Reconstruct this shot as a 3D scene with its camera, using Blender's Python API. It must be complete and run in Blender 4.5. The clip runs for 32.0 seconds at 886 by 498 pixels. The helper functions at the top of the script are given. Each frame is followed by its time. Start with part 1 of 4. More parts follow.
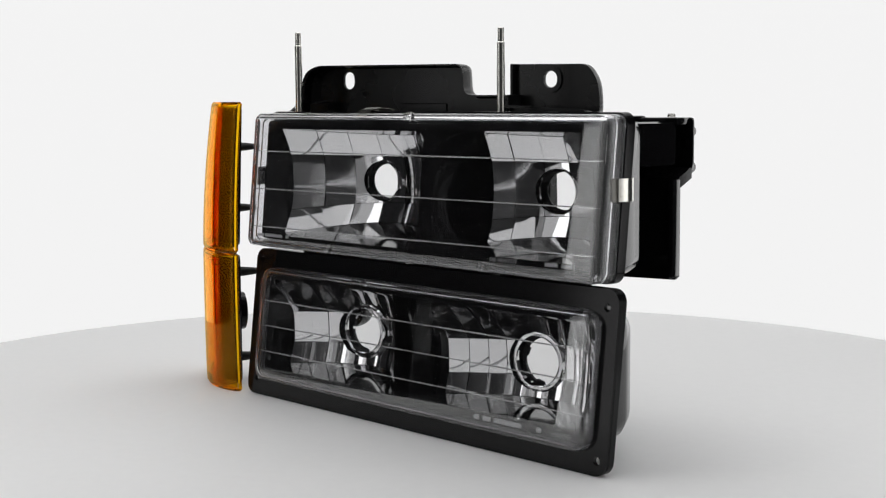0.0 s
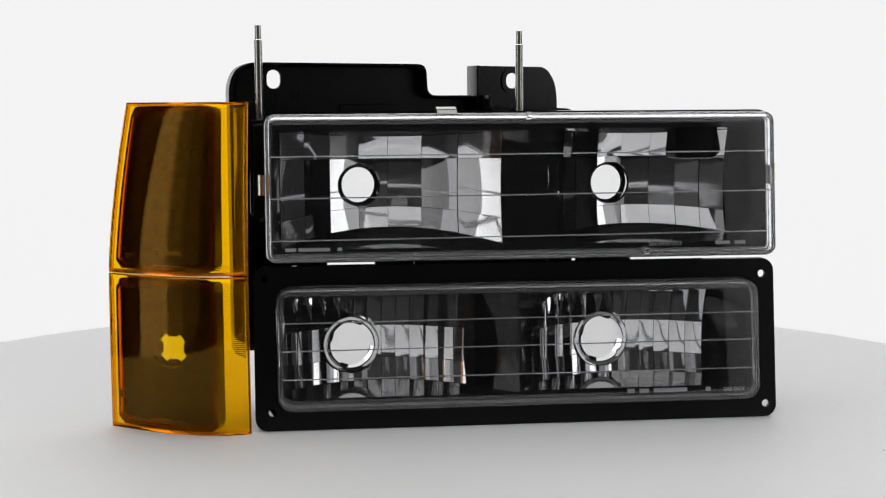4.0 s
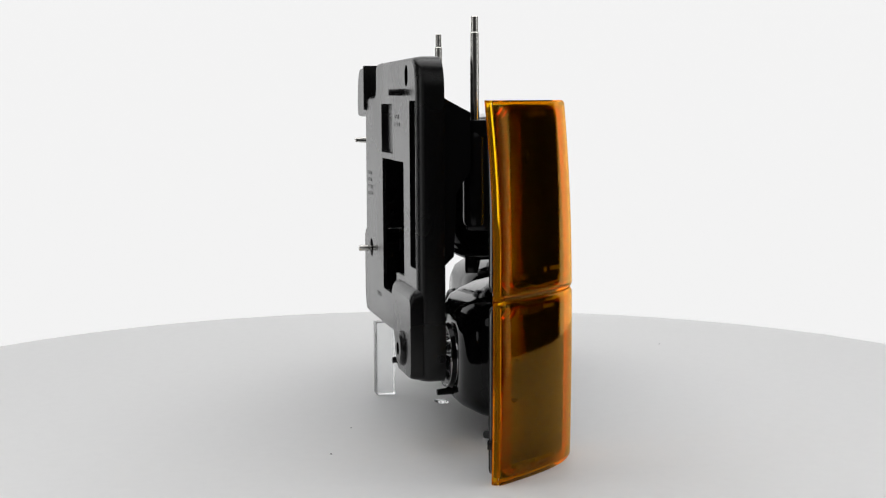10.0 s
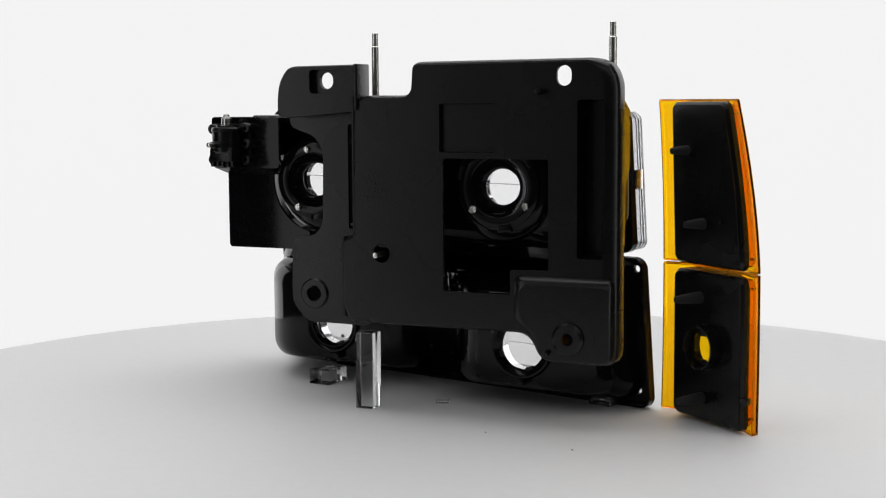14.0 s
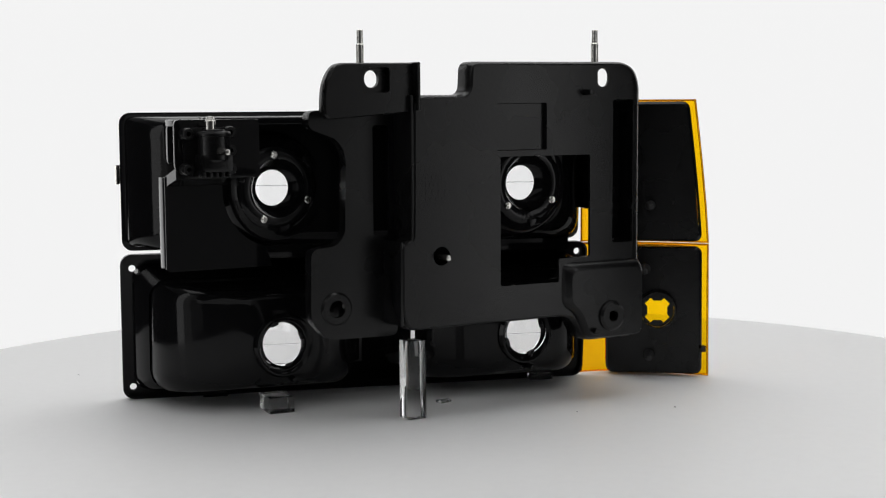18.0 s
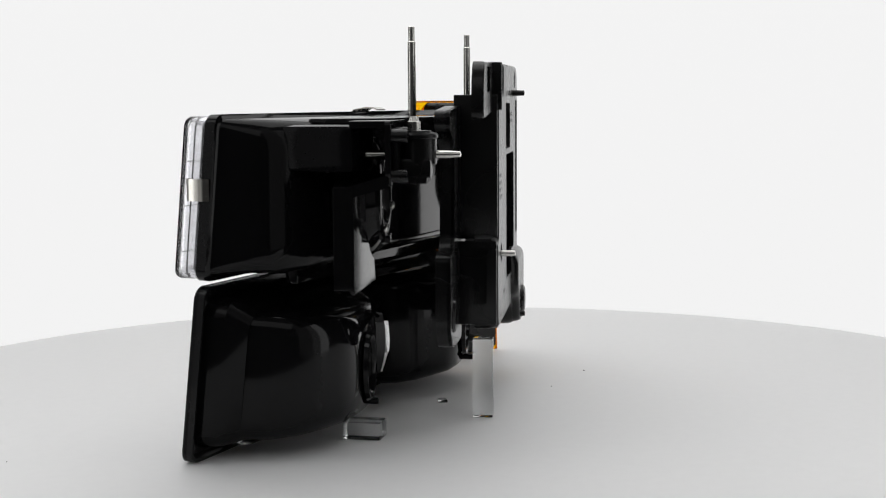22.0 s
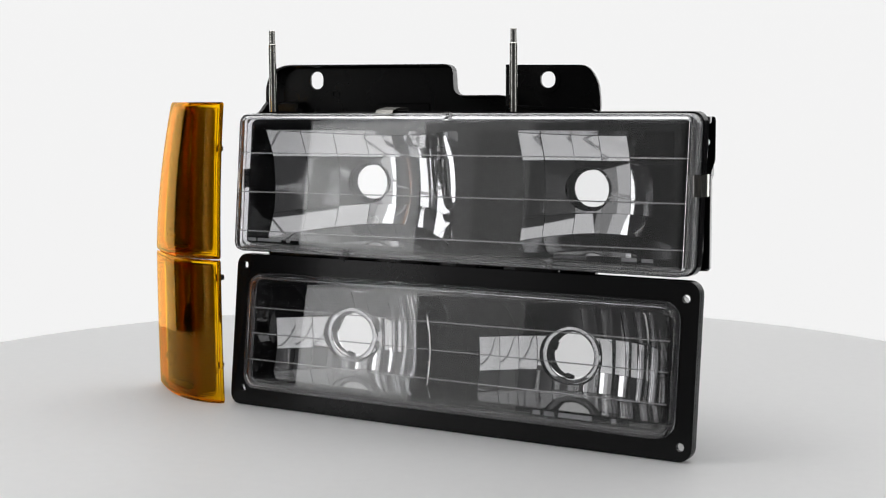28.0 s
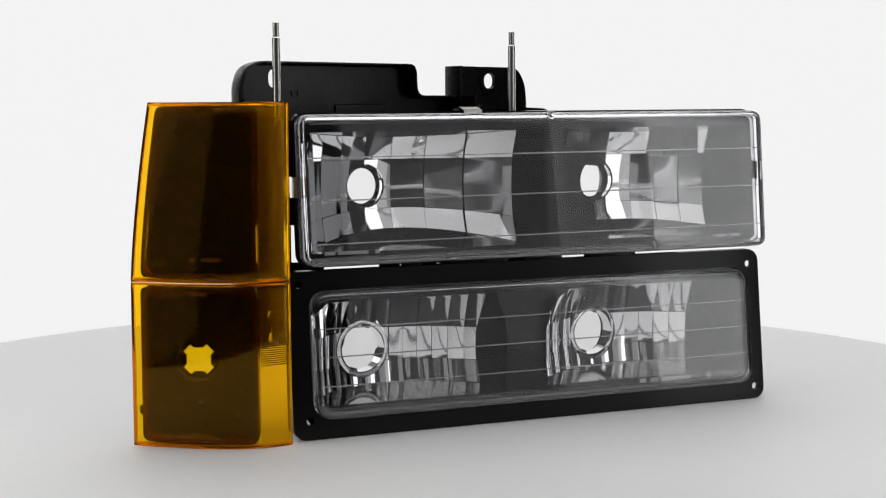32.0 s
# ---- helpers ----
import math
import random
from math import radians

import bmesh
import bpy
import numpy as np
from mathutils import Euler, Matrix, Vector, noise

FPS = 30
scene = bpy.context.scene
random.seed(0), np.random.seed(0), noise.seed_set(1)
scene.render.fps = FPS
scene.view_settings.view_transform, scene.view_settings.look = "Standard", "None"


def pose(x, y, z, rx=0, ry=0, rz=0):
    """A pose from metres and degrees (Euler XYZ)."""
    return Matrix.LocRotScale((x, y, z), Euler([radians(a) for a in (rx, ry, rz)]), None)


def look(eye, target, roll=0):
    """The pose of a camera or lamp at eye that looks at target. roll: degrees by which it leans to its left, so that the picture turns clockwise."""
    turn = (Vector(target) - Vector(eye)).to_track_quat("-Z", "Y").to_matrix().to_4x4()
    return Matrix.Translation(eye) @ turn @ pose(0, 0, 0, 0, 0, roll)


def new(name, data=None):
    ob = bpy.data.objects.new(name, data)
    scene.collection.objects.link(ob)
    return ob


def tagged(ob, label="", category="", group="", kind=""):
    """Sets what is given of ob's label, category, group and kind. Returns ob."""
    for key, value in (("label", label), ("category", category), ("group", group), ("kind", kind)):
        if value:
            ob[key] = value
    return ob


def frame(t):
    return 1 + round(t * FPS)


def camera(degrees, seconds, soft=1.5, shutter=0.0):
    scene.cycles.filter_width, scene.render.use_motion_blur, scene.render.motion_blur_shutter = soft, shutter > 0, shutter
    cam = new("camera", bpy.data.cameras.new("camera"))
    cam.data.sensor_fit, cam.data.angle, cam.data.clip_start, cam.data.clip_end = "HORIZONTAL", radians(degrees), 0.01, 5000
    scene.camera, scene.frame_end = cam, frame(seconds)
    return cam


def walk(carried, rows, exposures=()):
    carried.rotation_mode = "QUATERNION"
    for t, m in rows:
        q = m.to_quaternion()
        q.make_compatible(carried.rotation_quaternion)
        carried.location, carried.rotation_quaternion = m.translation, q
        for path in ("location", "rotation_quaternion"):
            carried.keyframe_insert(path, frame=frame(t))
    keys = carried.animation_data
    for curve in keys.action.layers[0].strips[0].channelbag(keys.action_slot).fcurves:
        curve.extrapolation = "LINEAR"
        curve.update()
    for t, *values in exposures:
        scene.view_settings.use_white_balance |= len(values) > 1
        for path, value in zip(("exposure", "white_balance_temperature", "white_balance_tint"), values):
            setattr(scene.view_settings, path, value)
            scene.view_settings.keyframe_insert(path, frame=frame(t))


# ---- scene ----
# Plan, in metres: the turntable turns about the origin, its top is z = 0. Rest frame of the load:
# lamp fronts face -y, the side markers stand at -x, the mounting bracket is behind at +y.
EYE = (0.0004, -1.25, 0.2636)
AIM = (EYE[0] + 0.001398, EYE[1] + 0.994895, EYE[2] - 0.101912)
cam = camera(34.08, 32.0, soft=1.2)
walk(cam, [(0.0, look(EYE, AIM, -0.35)), (32.0, look(EYE, AIM, -0.35))])
START, RATE = -47.5, 13.42               # turntable: degrees at 0 s, degrees a second
DRIFT_T = (0, 2, 4, 6, 8, 10, 12, 14, 17, 20, 22, 24, 26, 28, 30, 32)
DRIFT = (0.05, 0.2, 0.15, -0.03, 0.09, 0.17, 0.13, -0.09, -0.23, -0.25, -0.22, -0.09, 0.0, 0.0, -0.02, -0.32)   # uneven drive, degrees

# ---- world and lights ----
world = bpy.data.worlds.new("studio")
scene.world = world
world.use_nodes = True
world.node_tree.nodes["Background"].inputs["Color"].default_value = (0.9, 0.95, 1.0, 1)
world.node_tree.nodes["Background"].inputs["Strength"].default_value = 0.01


def softbox(name, eye, target, width, height, watts, tone=(1.0, 1.0, 1.0)):
    lamp = bpy.data.lights.new(name, "AREA")
    lamp.shape, lamp.size, lamp.size_y, lamp.energy, lamp.color = "RECTANGLE", width, height, watts, tone
    ob = new(name, lamp)
    ob.matrix_world = look(eye, target)
    return ob


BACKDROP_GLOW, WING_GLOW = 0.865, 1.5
softbox("softbox_overhead", (0, 0.30, 1.75), (0, 0.05, 0), 2.3, 1.7, 21.2)
softbox("softbox_front", (0, -1.75, 1.45), (0, 0, 0.2), 2.6, 0.95, 4.4)
# a strip light at each side, and the white tent cloth in front of it that passes its spill
for side, sx in (("left", -0.645), ("right", 0.645)):
    for nm, y0, y1, tall, radiance in (("strip_light", -0.245, -0.40, 0.9, 1.55), ("tent_bright", -0.40, -0.56, 1.0, 0.47), ("tent_cloth", -0.56, -1.00, 1.35, 0.20)):
        y, z = (y0 + y1) / 2, tall / 2 - 0.05
        softbox(nm + "_" + side, (sx, y, z), (0, y, z), y0 - y1, tall, radiance * math.pi * (y0 - y1) * tall)


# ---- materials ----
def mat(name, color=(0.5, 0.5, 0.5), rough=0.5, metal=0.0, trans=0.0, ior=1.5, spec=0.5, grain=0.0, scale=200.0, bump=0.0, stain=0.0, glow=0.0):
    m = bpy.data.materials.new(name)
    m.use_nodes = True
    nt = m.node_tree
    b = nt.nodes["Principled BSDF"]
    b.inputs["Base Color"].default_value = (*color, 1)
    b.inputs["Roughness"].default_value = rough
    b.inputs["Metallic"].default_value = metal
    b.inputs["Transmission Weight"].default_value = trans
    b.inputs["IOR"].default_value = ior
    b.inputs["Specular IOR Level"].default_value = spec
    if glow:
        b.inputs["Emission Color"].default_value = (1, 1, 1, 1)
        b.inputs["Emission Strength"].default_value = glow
    if grain or bump or stain:
        co = nt.nodes.new("ShaderNodeTexCoord")
        fine = nt.nodes.new("ShaderNodeTexNoise")
        fine.inputs["Scale"].default_value, fine.inputs["Detail"].default_value = scale, 4
        nt.links.new(co.outputs["Object"], fine.inputs["Vector"])
        broad = nt.nodes.new("ShaderNodeTexNoise")
        broad.inputs["Scale"].default_value, broad.inputs["Detail"].default_value = scale / 25, 3
        nt.links.new(co.outputs["Object"], broad.inputs["Vector"])
        if grain or stain:
            add = nt.nodes.new("ShaderNodeMath")
            add.operation = "ADD"
            for n, (tex, w) in enumerate(((fine, grain), (broad, stain))):
                k = nt.nodes.new("ShaderNodeMath")
                k.operation = "MULTIPLY_ADD"
                k.inputs[1].default_value, k.inputs[2].default_value = 2 * w, 0.5 - w
                nt.links.new(tex.outputs["Fac"], k.inputs[0])
                nt.links.new(k.outputs[0], add.inputs[n])
            mix = nt.nodes.new("ShaderNodeMix")
            mix.data_type, mix.blend_type = "RGBA", "MULTIPLY"
            mix.inputs["Factor"].default_value = 1
            mix.inputs["A"].default_value = (*color, 1)
            nt.links.new(add.outputs[0], mix.inputs["B"])
            nt.links.new(mix.outputs["Result"], b.inputs["Base Color"])
            r = nt.nodes.new("ShaderNodeMapRange")
            r.inputs["To Min"].default_value, r.inputs["To Max"].default_value = max(0.015, rough * 0.65), rough * 1.35
            nt.links.new(broad.outputs["Fac"], r.inputs["Value"])
            nt.links.new(r.outputs["Result"], b.inputs["Roughness"])
        if bump:
            bp = nt.nodes.new("ShaderNodeBump")
            bp.inputs["Strength"].default_value, bp.inputs["Distance"].default_value = bump, 0.0004
            nt.links.new(fine.outputs["Fac"], bp.inputs["Height"])
            nt.links.new(bp.outputs["Normal"], b.inputs["Normal"])
    return m


WHITE_TOP = mat("white_laminate", (0.8, 0.8, 0.8), 0.55, grain=0.02, stain=0.02, scale=90, bump=0.03, spec=0.3)
# the light on the backdrop is put into its material as an even glow
BACKDROP = mat("backdrop_glow_white", (0.12, 0.12, 0.12), 0.9, glow=BACKDROP_GLOW, spec=0.0)
WING = mat("backdrop_wing_glow", (0.12, 0.12, 0.12), 0.9, glow=WING_GLOW, spec=0.0)
ROOM = mat("grey_studio_paint", (0.75, 0.75, 0.75), 0.8, grain=0.1, stain=0.1, scale=40)
WALL_GREY = mat("dim_grey_studio_paint", (0.07, 0.07, 0.07), 0.8, grain=0.1, stain=0.1, scale=40)
DRAPE = mat("black_studio_cloth", (0.02, 0.02, 0.021), 0.9, grain=0.1, stain=0.1, scale=60)
CLEAR = mat("clear_polycarbonate", (0.98, 0.98, 0.985), 0.012, trans=1.0, ior=1.64)
HAZE = mat("hazy_polycarbonate", (0.88, 0.88, 0.91), 0.14, trans=0.96, ior=1.5)
RIDGE = mat("frosted_ridge", (0.95, 0.95, 0.96), 0.22, trans=0.9, ior=1.58)
ACRYLIC = mat("clear_acrylic", (0.97, 0.98, 0.98), 0.03, trans=1.0, ior=1.38)
AMBER = mat("amber_plastic", (1.0, 0.60, 0.004), 0.03, trans=1.0, ior=1.44)
AMBER_EDGE = mat("deep_amber_plastic", (0.99, 0.58, 0.006), 0.05, trans=1.0, ior=1.5)
AMBER_LIGHT = mat("pale_amber_plastic", (1.0, 0.88, 0.35), 0.05, trans=1.0, ior=1.4)
AMBER_RIB = mat("dark_amber_plastic", (0.90, 0.24, 0.004), 0.05, trans=1.0, ior=1.5)
for m_amber, share, tone in ((AMBER, 0.010, (1.0, 0.40, 0.015, 1)), (AMBER_EDGE, 0.09, (1.0, 0.48, 0.010, 1)), (AMBER_RIB, 0.03, (1.0, 0.35, 0.010, 1)), (AMBER_LIGHT, 0.06, (1.0, 0.66, 0.10, 1))):
    nt = m_amber.node_tree
    cloud = nt.nodes.new("ShaderNodeBsdfTranslucent")
    cloud.inputs["Color"].default_value = tone
    blend = nt.nodes.new("ShaderNodeMixShader")
    blend.inputs["Fac"].default_value = share
    # amber body colour in both what passes and what the dyed skin throws back
    clear = nt.nodes.new("ShaderNodeBsdfRefraction")
    base = nt.nodes["Principled BSDF"].inputs["Base Color"].default_value
    clear.inputs["Color"].default_value = (base[0] ** 0.5, base[1] ** 0.5, base[2] ** 0.5, 1)
    gloss = nt.nodes.new("ShaderNodeBsdfAnisotropic")
    gloss.inputs["Color"].default_value = (0.90, 0.58, 0.21, 1)
    rim = nt.nodes.new("ShaderNodeFresnel")
    for n_skin, key, value in ((clear, "Roughness", 0.03), (gloss, "Roughness", 0.03), (clear, "IOR", 1.12 if m_amber is AMBER_LIGHT else 1.46), (rim, "IOR", 1.12 if m_amber is AMBER_LIGHT else 1.44)):
        n_skin.inputs[key].default_value = value
    skin = nt.nodes.new("ShaderNodeMixShader")
    nt.links.new(rim.outputs["Fac"], skin.inputs["Fac"])
    nt.links.new(clear.outputs["BSDF"], skin.inputs[1])
    nt.links.new(gloss.outputs["BSDF"], skin.inputs[2])
    nt.links.new(skin.outputs["Shader"], blend.inputs[1])
    nt.links.new(cloud.outputs["BSDF"], blend.inputs[2])
    nt.links.new(blend.outputs["Shader"], nt.nodes["Material Output"].inputs["Surface"])
CHROME = mat("vapour_chrome", (0.91, 0.91, 0.92), 0.03, metal=1.0)
STEEL = mat("zinc_steel", (0.62, 0.61, 0.58), 0.22, metal=1.0, grain=0.12, stain=0.1, scale=500)
SPRING = mat("spring_steel", (0.74, 0.72, 0.67), 0.19, metal=1.0, grain=0.1, stain=0.15, scale=300)
GLOSS = mat("gloss_black_plastic", (0.005, 0.005, 0.0055), 0.08, spec=0.17, grain=0.1, stain=0.15, scale=160)
MATTE = mat("moulded_black_plastic", (0.004, 0.004, 0.0043), 0.27, spec=0.30, grain=0.15, stain=0.15, scale=350, bump=0.25)
RUBBER = mat("black_rubber", (0.012, 0.012, 0.012), 0.6, grain=0.1, scale=300)
BEZEL = mat("black_bezel", (0.006, 0.006, 0.0065), 0.04, grain=0.1, stain=0.1, scale=120)
TRAY = mat("smooth_black_plastic", (0.006, 0.006, 0.006), 0.16, spec=0.22, grain=0.05, stain=0.05, scale=80)
SATIN = mat("satin_black_plastic", (0.006, 0.006, 0.0064), 0.16, spec=0.2, grain=0.1, stain=0.15, scale=160)
AMBER_MARK = mat("amber_relief", (0.06, 0.03, 0.008), 0.5, grain=0.1, scale=400)
ETCH = mat("etched_mark", (0.35, 0.35, 0.36), 0.5, grain=0.1, scale=400)


# ---- mesh helpers ----
def part(name, bm, material, parent, label="", sharp=32.0):
    """Links a bmesh as one mesh object under a thing or a part."""
    bmesh.ops.recalc_face_normals(bm, faces=bm.faces[:])
    me = bpy.data.meshes.new(name)
    for fc in bm.faces:
        fc.smooth = True
    bm.to_mesh(me)
    bm.free()
    me.set_sharp_from_angle(angle=radians(sharp))
    me.materials.append(material)
    ob = new(name, me)
    ob.parent = parent
    if parent is not None:
        base = parent.get("base")
        ob.matrix_parent_inverse = Matrix.Translation((-base[0], -base[1], -base[2])) if base is not None else Matrix()
    if label:
        ob["label"] = label
    return ob


def thing(name, base, label, category, group="", kind=""):
    ob = new(name)
    ob.empty_display_size = 0.02
    ob.location = base
    ob["base"] = base
    return tagged(ob, label, category, group, kind)


def rrect(x0, x1, z0, z1, r, n=5):
    pts = []
    for cx, cz, a in ((x1 - r, z1 - r, 0), (x0 + r, z1 - r, 90), (x0 + r, z0 + r, 180), (x1 - r, z0 + r, 270)):
        for k in range(n + 1):
            t = radians(a + 90 * k / n)
            pts.append((cx + r * math.cos(t), cz + r * math.sin(t)))
    return pts


def circle(cx, cz, r, n=28):
    return [(cx + r * math.cos(2 * math.pi * k / n), cz + r * math.sin(2 * math.pi * k / n)) for k in range(n)]


def rounded(pts, r, n=4, sharp=()):
    """A closed outline with its corners rounded."""
    out = []
    m = len(pts)
    for i in range(m):
        p, a, b = Vector(pts[i]), Vector(pts[i - 1]), Vector(pts[(i + 1) % m])
        rr = 0.008 if i in sharp else r
        ra = min(rr, 0.45 * (a - p).length, 0.45 * (b - p).length)
        q0, q1 = p + (a - p).normalized() * ra, p + (b - p).normalized() * ra
        for k in range(n + 1):
            t = k / n
            v = q0 * (1 - t) ** 2 + p * 2 * t * (1 - t) + q1 * t ** 2
            out.append((v.x, v.y))
    return out


def flat(u, d, z):
    return (u, d, z)


def plate(bm, outer, holes, d0, d1, to=flat):
    """A slab between depths d0 and d1 with an outline and holes, mapped by to(u, d, z)."""
    caps = []
    loops = []
    for d in (d0, d1):
        es = []
        ring = []
        for pts in (outer, *holes):
            vs = [bm.verts.new(to(u, d, z)) for u, z in pts]
            ring.append(vs)
            es += [bm.edges.new((vs[i - 1], vs[i])) for i in range(len(vs))]
        caps.append(es)
        loops.append(ring)
    for es in caps:
        bmesh.ops.triangle_fill(bm, use_beauty=True, use_dissolve=False, edges=es)
    for a, b in zip(*loops):
        for i in range(len(a)):
            bm.faces.new((a[i - 1], a[i], b[i], b[i - 1]))
    return bm


def loft(bm, loops, caps=(False, False), closed=False):
    """Skins a row of equal loops of 3D points."""
    rows = [[bm.verts.new(p) for p in lp] for lp in loops]
    pairs = list(zip(rows, rows[1:])) + ([(rows[-1], rows[0])] if closed else [])
    for a, b in pairs:
        for i in range(len(a)):
            bm.faces.new((a[i - 1], a[i], b[i], b[i - 1]))
    if caps[0]:
        bm.faces.new(rows[0])
    if caps[1]:
        bm.faces.new(rows[-1])
    return bm


def block(bm, x0, x1, y0, y1, z0, z1, bevel=0.0):
    part_bm = bmesh.new()
    bmesh.ops.create_cube(part_bm, size=1)
    for v in part_bm.verts:
        v.co = (x0 + (v.co.x + 0.5) * (x1 - x0), y0 + (v.co.y + 0.5) * (y1 - y0), z0 + (v.co.z + 0.5) * (z1 - z0))
    if bevel:
        bmesh.ops.bevel(part_bm, geom=part_bm.edges[:], offset=bevel, segments=2, profile=0.6, affect="EDGES")
    merge(bm, part_bm)
    return bm


def merge(bm, other, m=Matrix()):
    seen = {v: bm.verts.new(m @ v.co) for v in other.verts}
    for fc in other.faces:
        bm.faces.new([seen[v] for v in fc.verts])
    other.free()


def lathe(bm, profile, m, n=24):
    """Turns a profile of (radius, height) about the local z axis of m; a profile that ends off axis stays open."""
    rings = []
    for r, h in profile:
        if r < 1e-6:
            rings.append([bm.verts.new(m @ Vector((0, 0, h)))])
        else:
            rings.append([bm.verts.new(m @ Vector((r * math.cos(2 * math.pi * k / n), r * math.sin(2 * math.pi * k / n), h))) for k in range(n)])
    for a, b in zip(rings, rings[1:]):
        for k in range(n):
            if len(a) == 1 and len(b) > 1:
                bm.faces.new((a[0], b[k - 1], b[k]))
            elif len(b) == 1 and len(a) > 1:
                bm.faces.new((a[k - 1], a[k], b[0]))
            elif len(a) > 1:
                bm.faces.new((a[k - 1], a[k], b[k], b[k - 1]))
    return bm


def along(p, d):
    """A pose at p whose z axis points along d."""
    return Matrix.Translation(p) @ Vector(d).to_track_quat("Z", "Y").to_matrix().to_4x4()


def soften(bm, offset, angle=40.0, segments=2):
    es = [e for e in bm.edges if len(e.link_faces) == 2 and e.calc_face_angle(0) > radians(angle)]
    if es:
        bmesh.ops.bevel(bm, geom=es, offset=offset, segments=segments, profile=0.6, affect="EDGES", clamp_overlap=True)
    return bm


TURNING = []

# ---- the studio ----
def curved_sheet(a0, a1, z0, z1):
    """A sheet of the round backdrop between two bearings."""
    bm = bmesh.new()
    n = 16
    arc = [(2.7 * math.cos(radians(a0 + (a1 - a0) * k / n)), 2.7 * math.sin(radians(a0 + (a1 - a0) * k / n))) for k in range(n + 1)]
    ring = arc + [(1.02 * x, 1.02 * y) for x, y in reversed(arc)]
    loft(bm, [[(x, y, z) for x, y in ring] for z in (z0, z1)], (True, True))
    return bm


tagged(part("backdrop", curved_sheet(62, 118, -0.9, 2.6), BACKDROP, None), "white studio backdrop behind the turntable, its even light put in as glow", "backdrop", kind="structure")
# side wings added out of view; they glow brighter for the reflections in the lenses
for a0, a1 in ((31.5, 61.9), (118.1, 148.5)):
    tagged(part("backdrop", curved_sheet(a0, a1, -0.5, 1.6), WING, None), "added side wing of the backdrop, out of view, with a stronger glow of its own", "backdrop", kind="structure")
DARK = ("wall_south", "floor", "wall_west", "wall_east")
for nm, ext in (("floor", (-3.2, 3.2, -3.2, 3.2, -1.0, -0.9)), ("ceiling", (-3.2, 3.2, -3.2, 3.2, 2.8, 2.9)),
                ("wall_north", (-3.2, 3.2, 3.2, 3.3, -0.9, 2.8)), ("wall_south", (-3.2, 3.2, -3.3, -3.2, -0.9, 2.8)),
                ("wall_west", (-3.3, -3.2, -3.2, 3.2, -0.9, 2.8)), ("wall_east", (3.2, 3.3, -3.2, 3.2, -0.9, 2.8))):
    bm = bmesh.new()
    block(bm, *ext)
    tagged(part(nm, bm, WALL_GREY if nm == "wall_south" else DRAPE if nm in DARK else ROOM, None), ("dim grey studio " if nm == "wall_south" else "black studio " if nm in DARK else "plain grey painted studio ") + nm.split("_")[0], nm.split("_")[0], kind="structure")

# pedestal under the turning top: it stands still
bm = bmesh.new()
lathe(bm, [(0, -0.9), (0.32, -0.9), (0.32, -0.88), (0.06, -0.85), (0.06, -0.06), (0.2, -0.045), (0.2, -0.026), (0, -0.026)], Matrix(), 40)
tagged(part("pedestal", bm, DRAPE, None), "dark round pedestal under the white turntable", "pedestal")

# ---- turntable ----
table = thing("turntable", (0, 0, 0), "round white laminate turntable top with a plain edge", "turntable")
TURNING.append(table)
bm = bmesh.new()
R = 0.577
lathe(bm, [(0, 0), (R - 0.0015, 0), (R - 0.0015, -0.025), (0, -0.025)], Matrix.Translation((-0.0188, 0.0067, 0)), 160)
part("tabletop", bm, WHITE_TOP, table)
bm = bmesh.new()
lathe(bm, [(R - 0.0014, -0.0008), (R - 0.0003, -0.001), (R, -0.002), (R, -0.023), (R - 0.0003, -0.0245), (R - 0.0014, -0.025)], Matrix.Translation((-0.0188, 0.0067, 0)), 160)
part("edge_band", bm, WHITE_TOP, table, "white edge band")

for x, y, r in ((-0.189, 0.073, 0.0009), (-0.102, 0.068, 0.0006), (0.31, -0.22, 0.0005)):
    bm = bmesh.new()
    lathe(bm, [(0, 0.0007), (r * 0.7, 0.0005), (r, 0.0001), (r, -0.0001)], Matrix.Translation((x, y, 0)), 7)
    part("dust_speck", bm, RUBBER, table, "tiny dark speck of dust")

# ---- headlamp ----
def head_map(x, q, z):
    """Depth q behind the raked front of the headlamp lens."""
    return (x, q - 0.0880 - 0.1 * (0.253 - z), z)


def lens_cover(bm, to, box, r, depth, thick, bevel, n=6):
    """A moulded cover: a front with a rounded rim and a skirt that runs back."""
    x0, x1, z0, z1 = box

    def lp(inset, q):
        return [to(x, q, z) for x, z in rrect(x0 + inset, x1 - inset, z0 + inset, z1 - inset, max(r - inset, 0.0015), n)]
    loops = [lp(0, depth), lp(0, bevel), lp(0.3 * bevel, 0.3 * bevel), lp(bevel, 0), lp(bevel + 0.004, 0)]
    back = [lp(thick, depth), lp(thick, bevel + thick), lp(thick + 0.4 * bevel, thick + 0.3 * bevel), lp(bevel + thick, thick), lp(bevel + 0.004 + thick, thick)]
    rows_f = [[bm.verts.new(p) for p in l] for l in loops]
    rows_b = [[bm.verts.new(p) for p in l] for l in back]
    for rows in (rows_f, rows_b):
        for a, b in zip(rows, rows[1:]):
            for i in range(len(a)):
                fc = bm.faces.new((a[i - 1], a[i], b[i], b[i - 1]))
                fc.material_index = 1 if a is rows[0] else 0
        bm.faces.new(rows[-1])
    for i in range(len(rows_f[0])):
        fc = bm.faces.new((rows_f[0][i - 1], rows_f[0][i], rows_b[0][i], rows_b[0][i - 1]))
        fc.material_index = 1


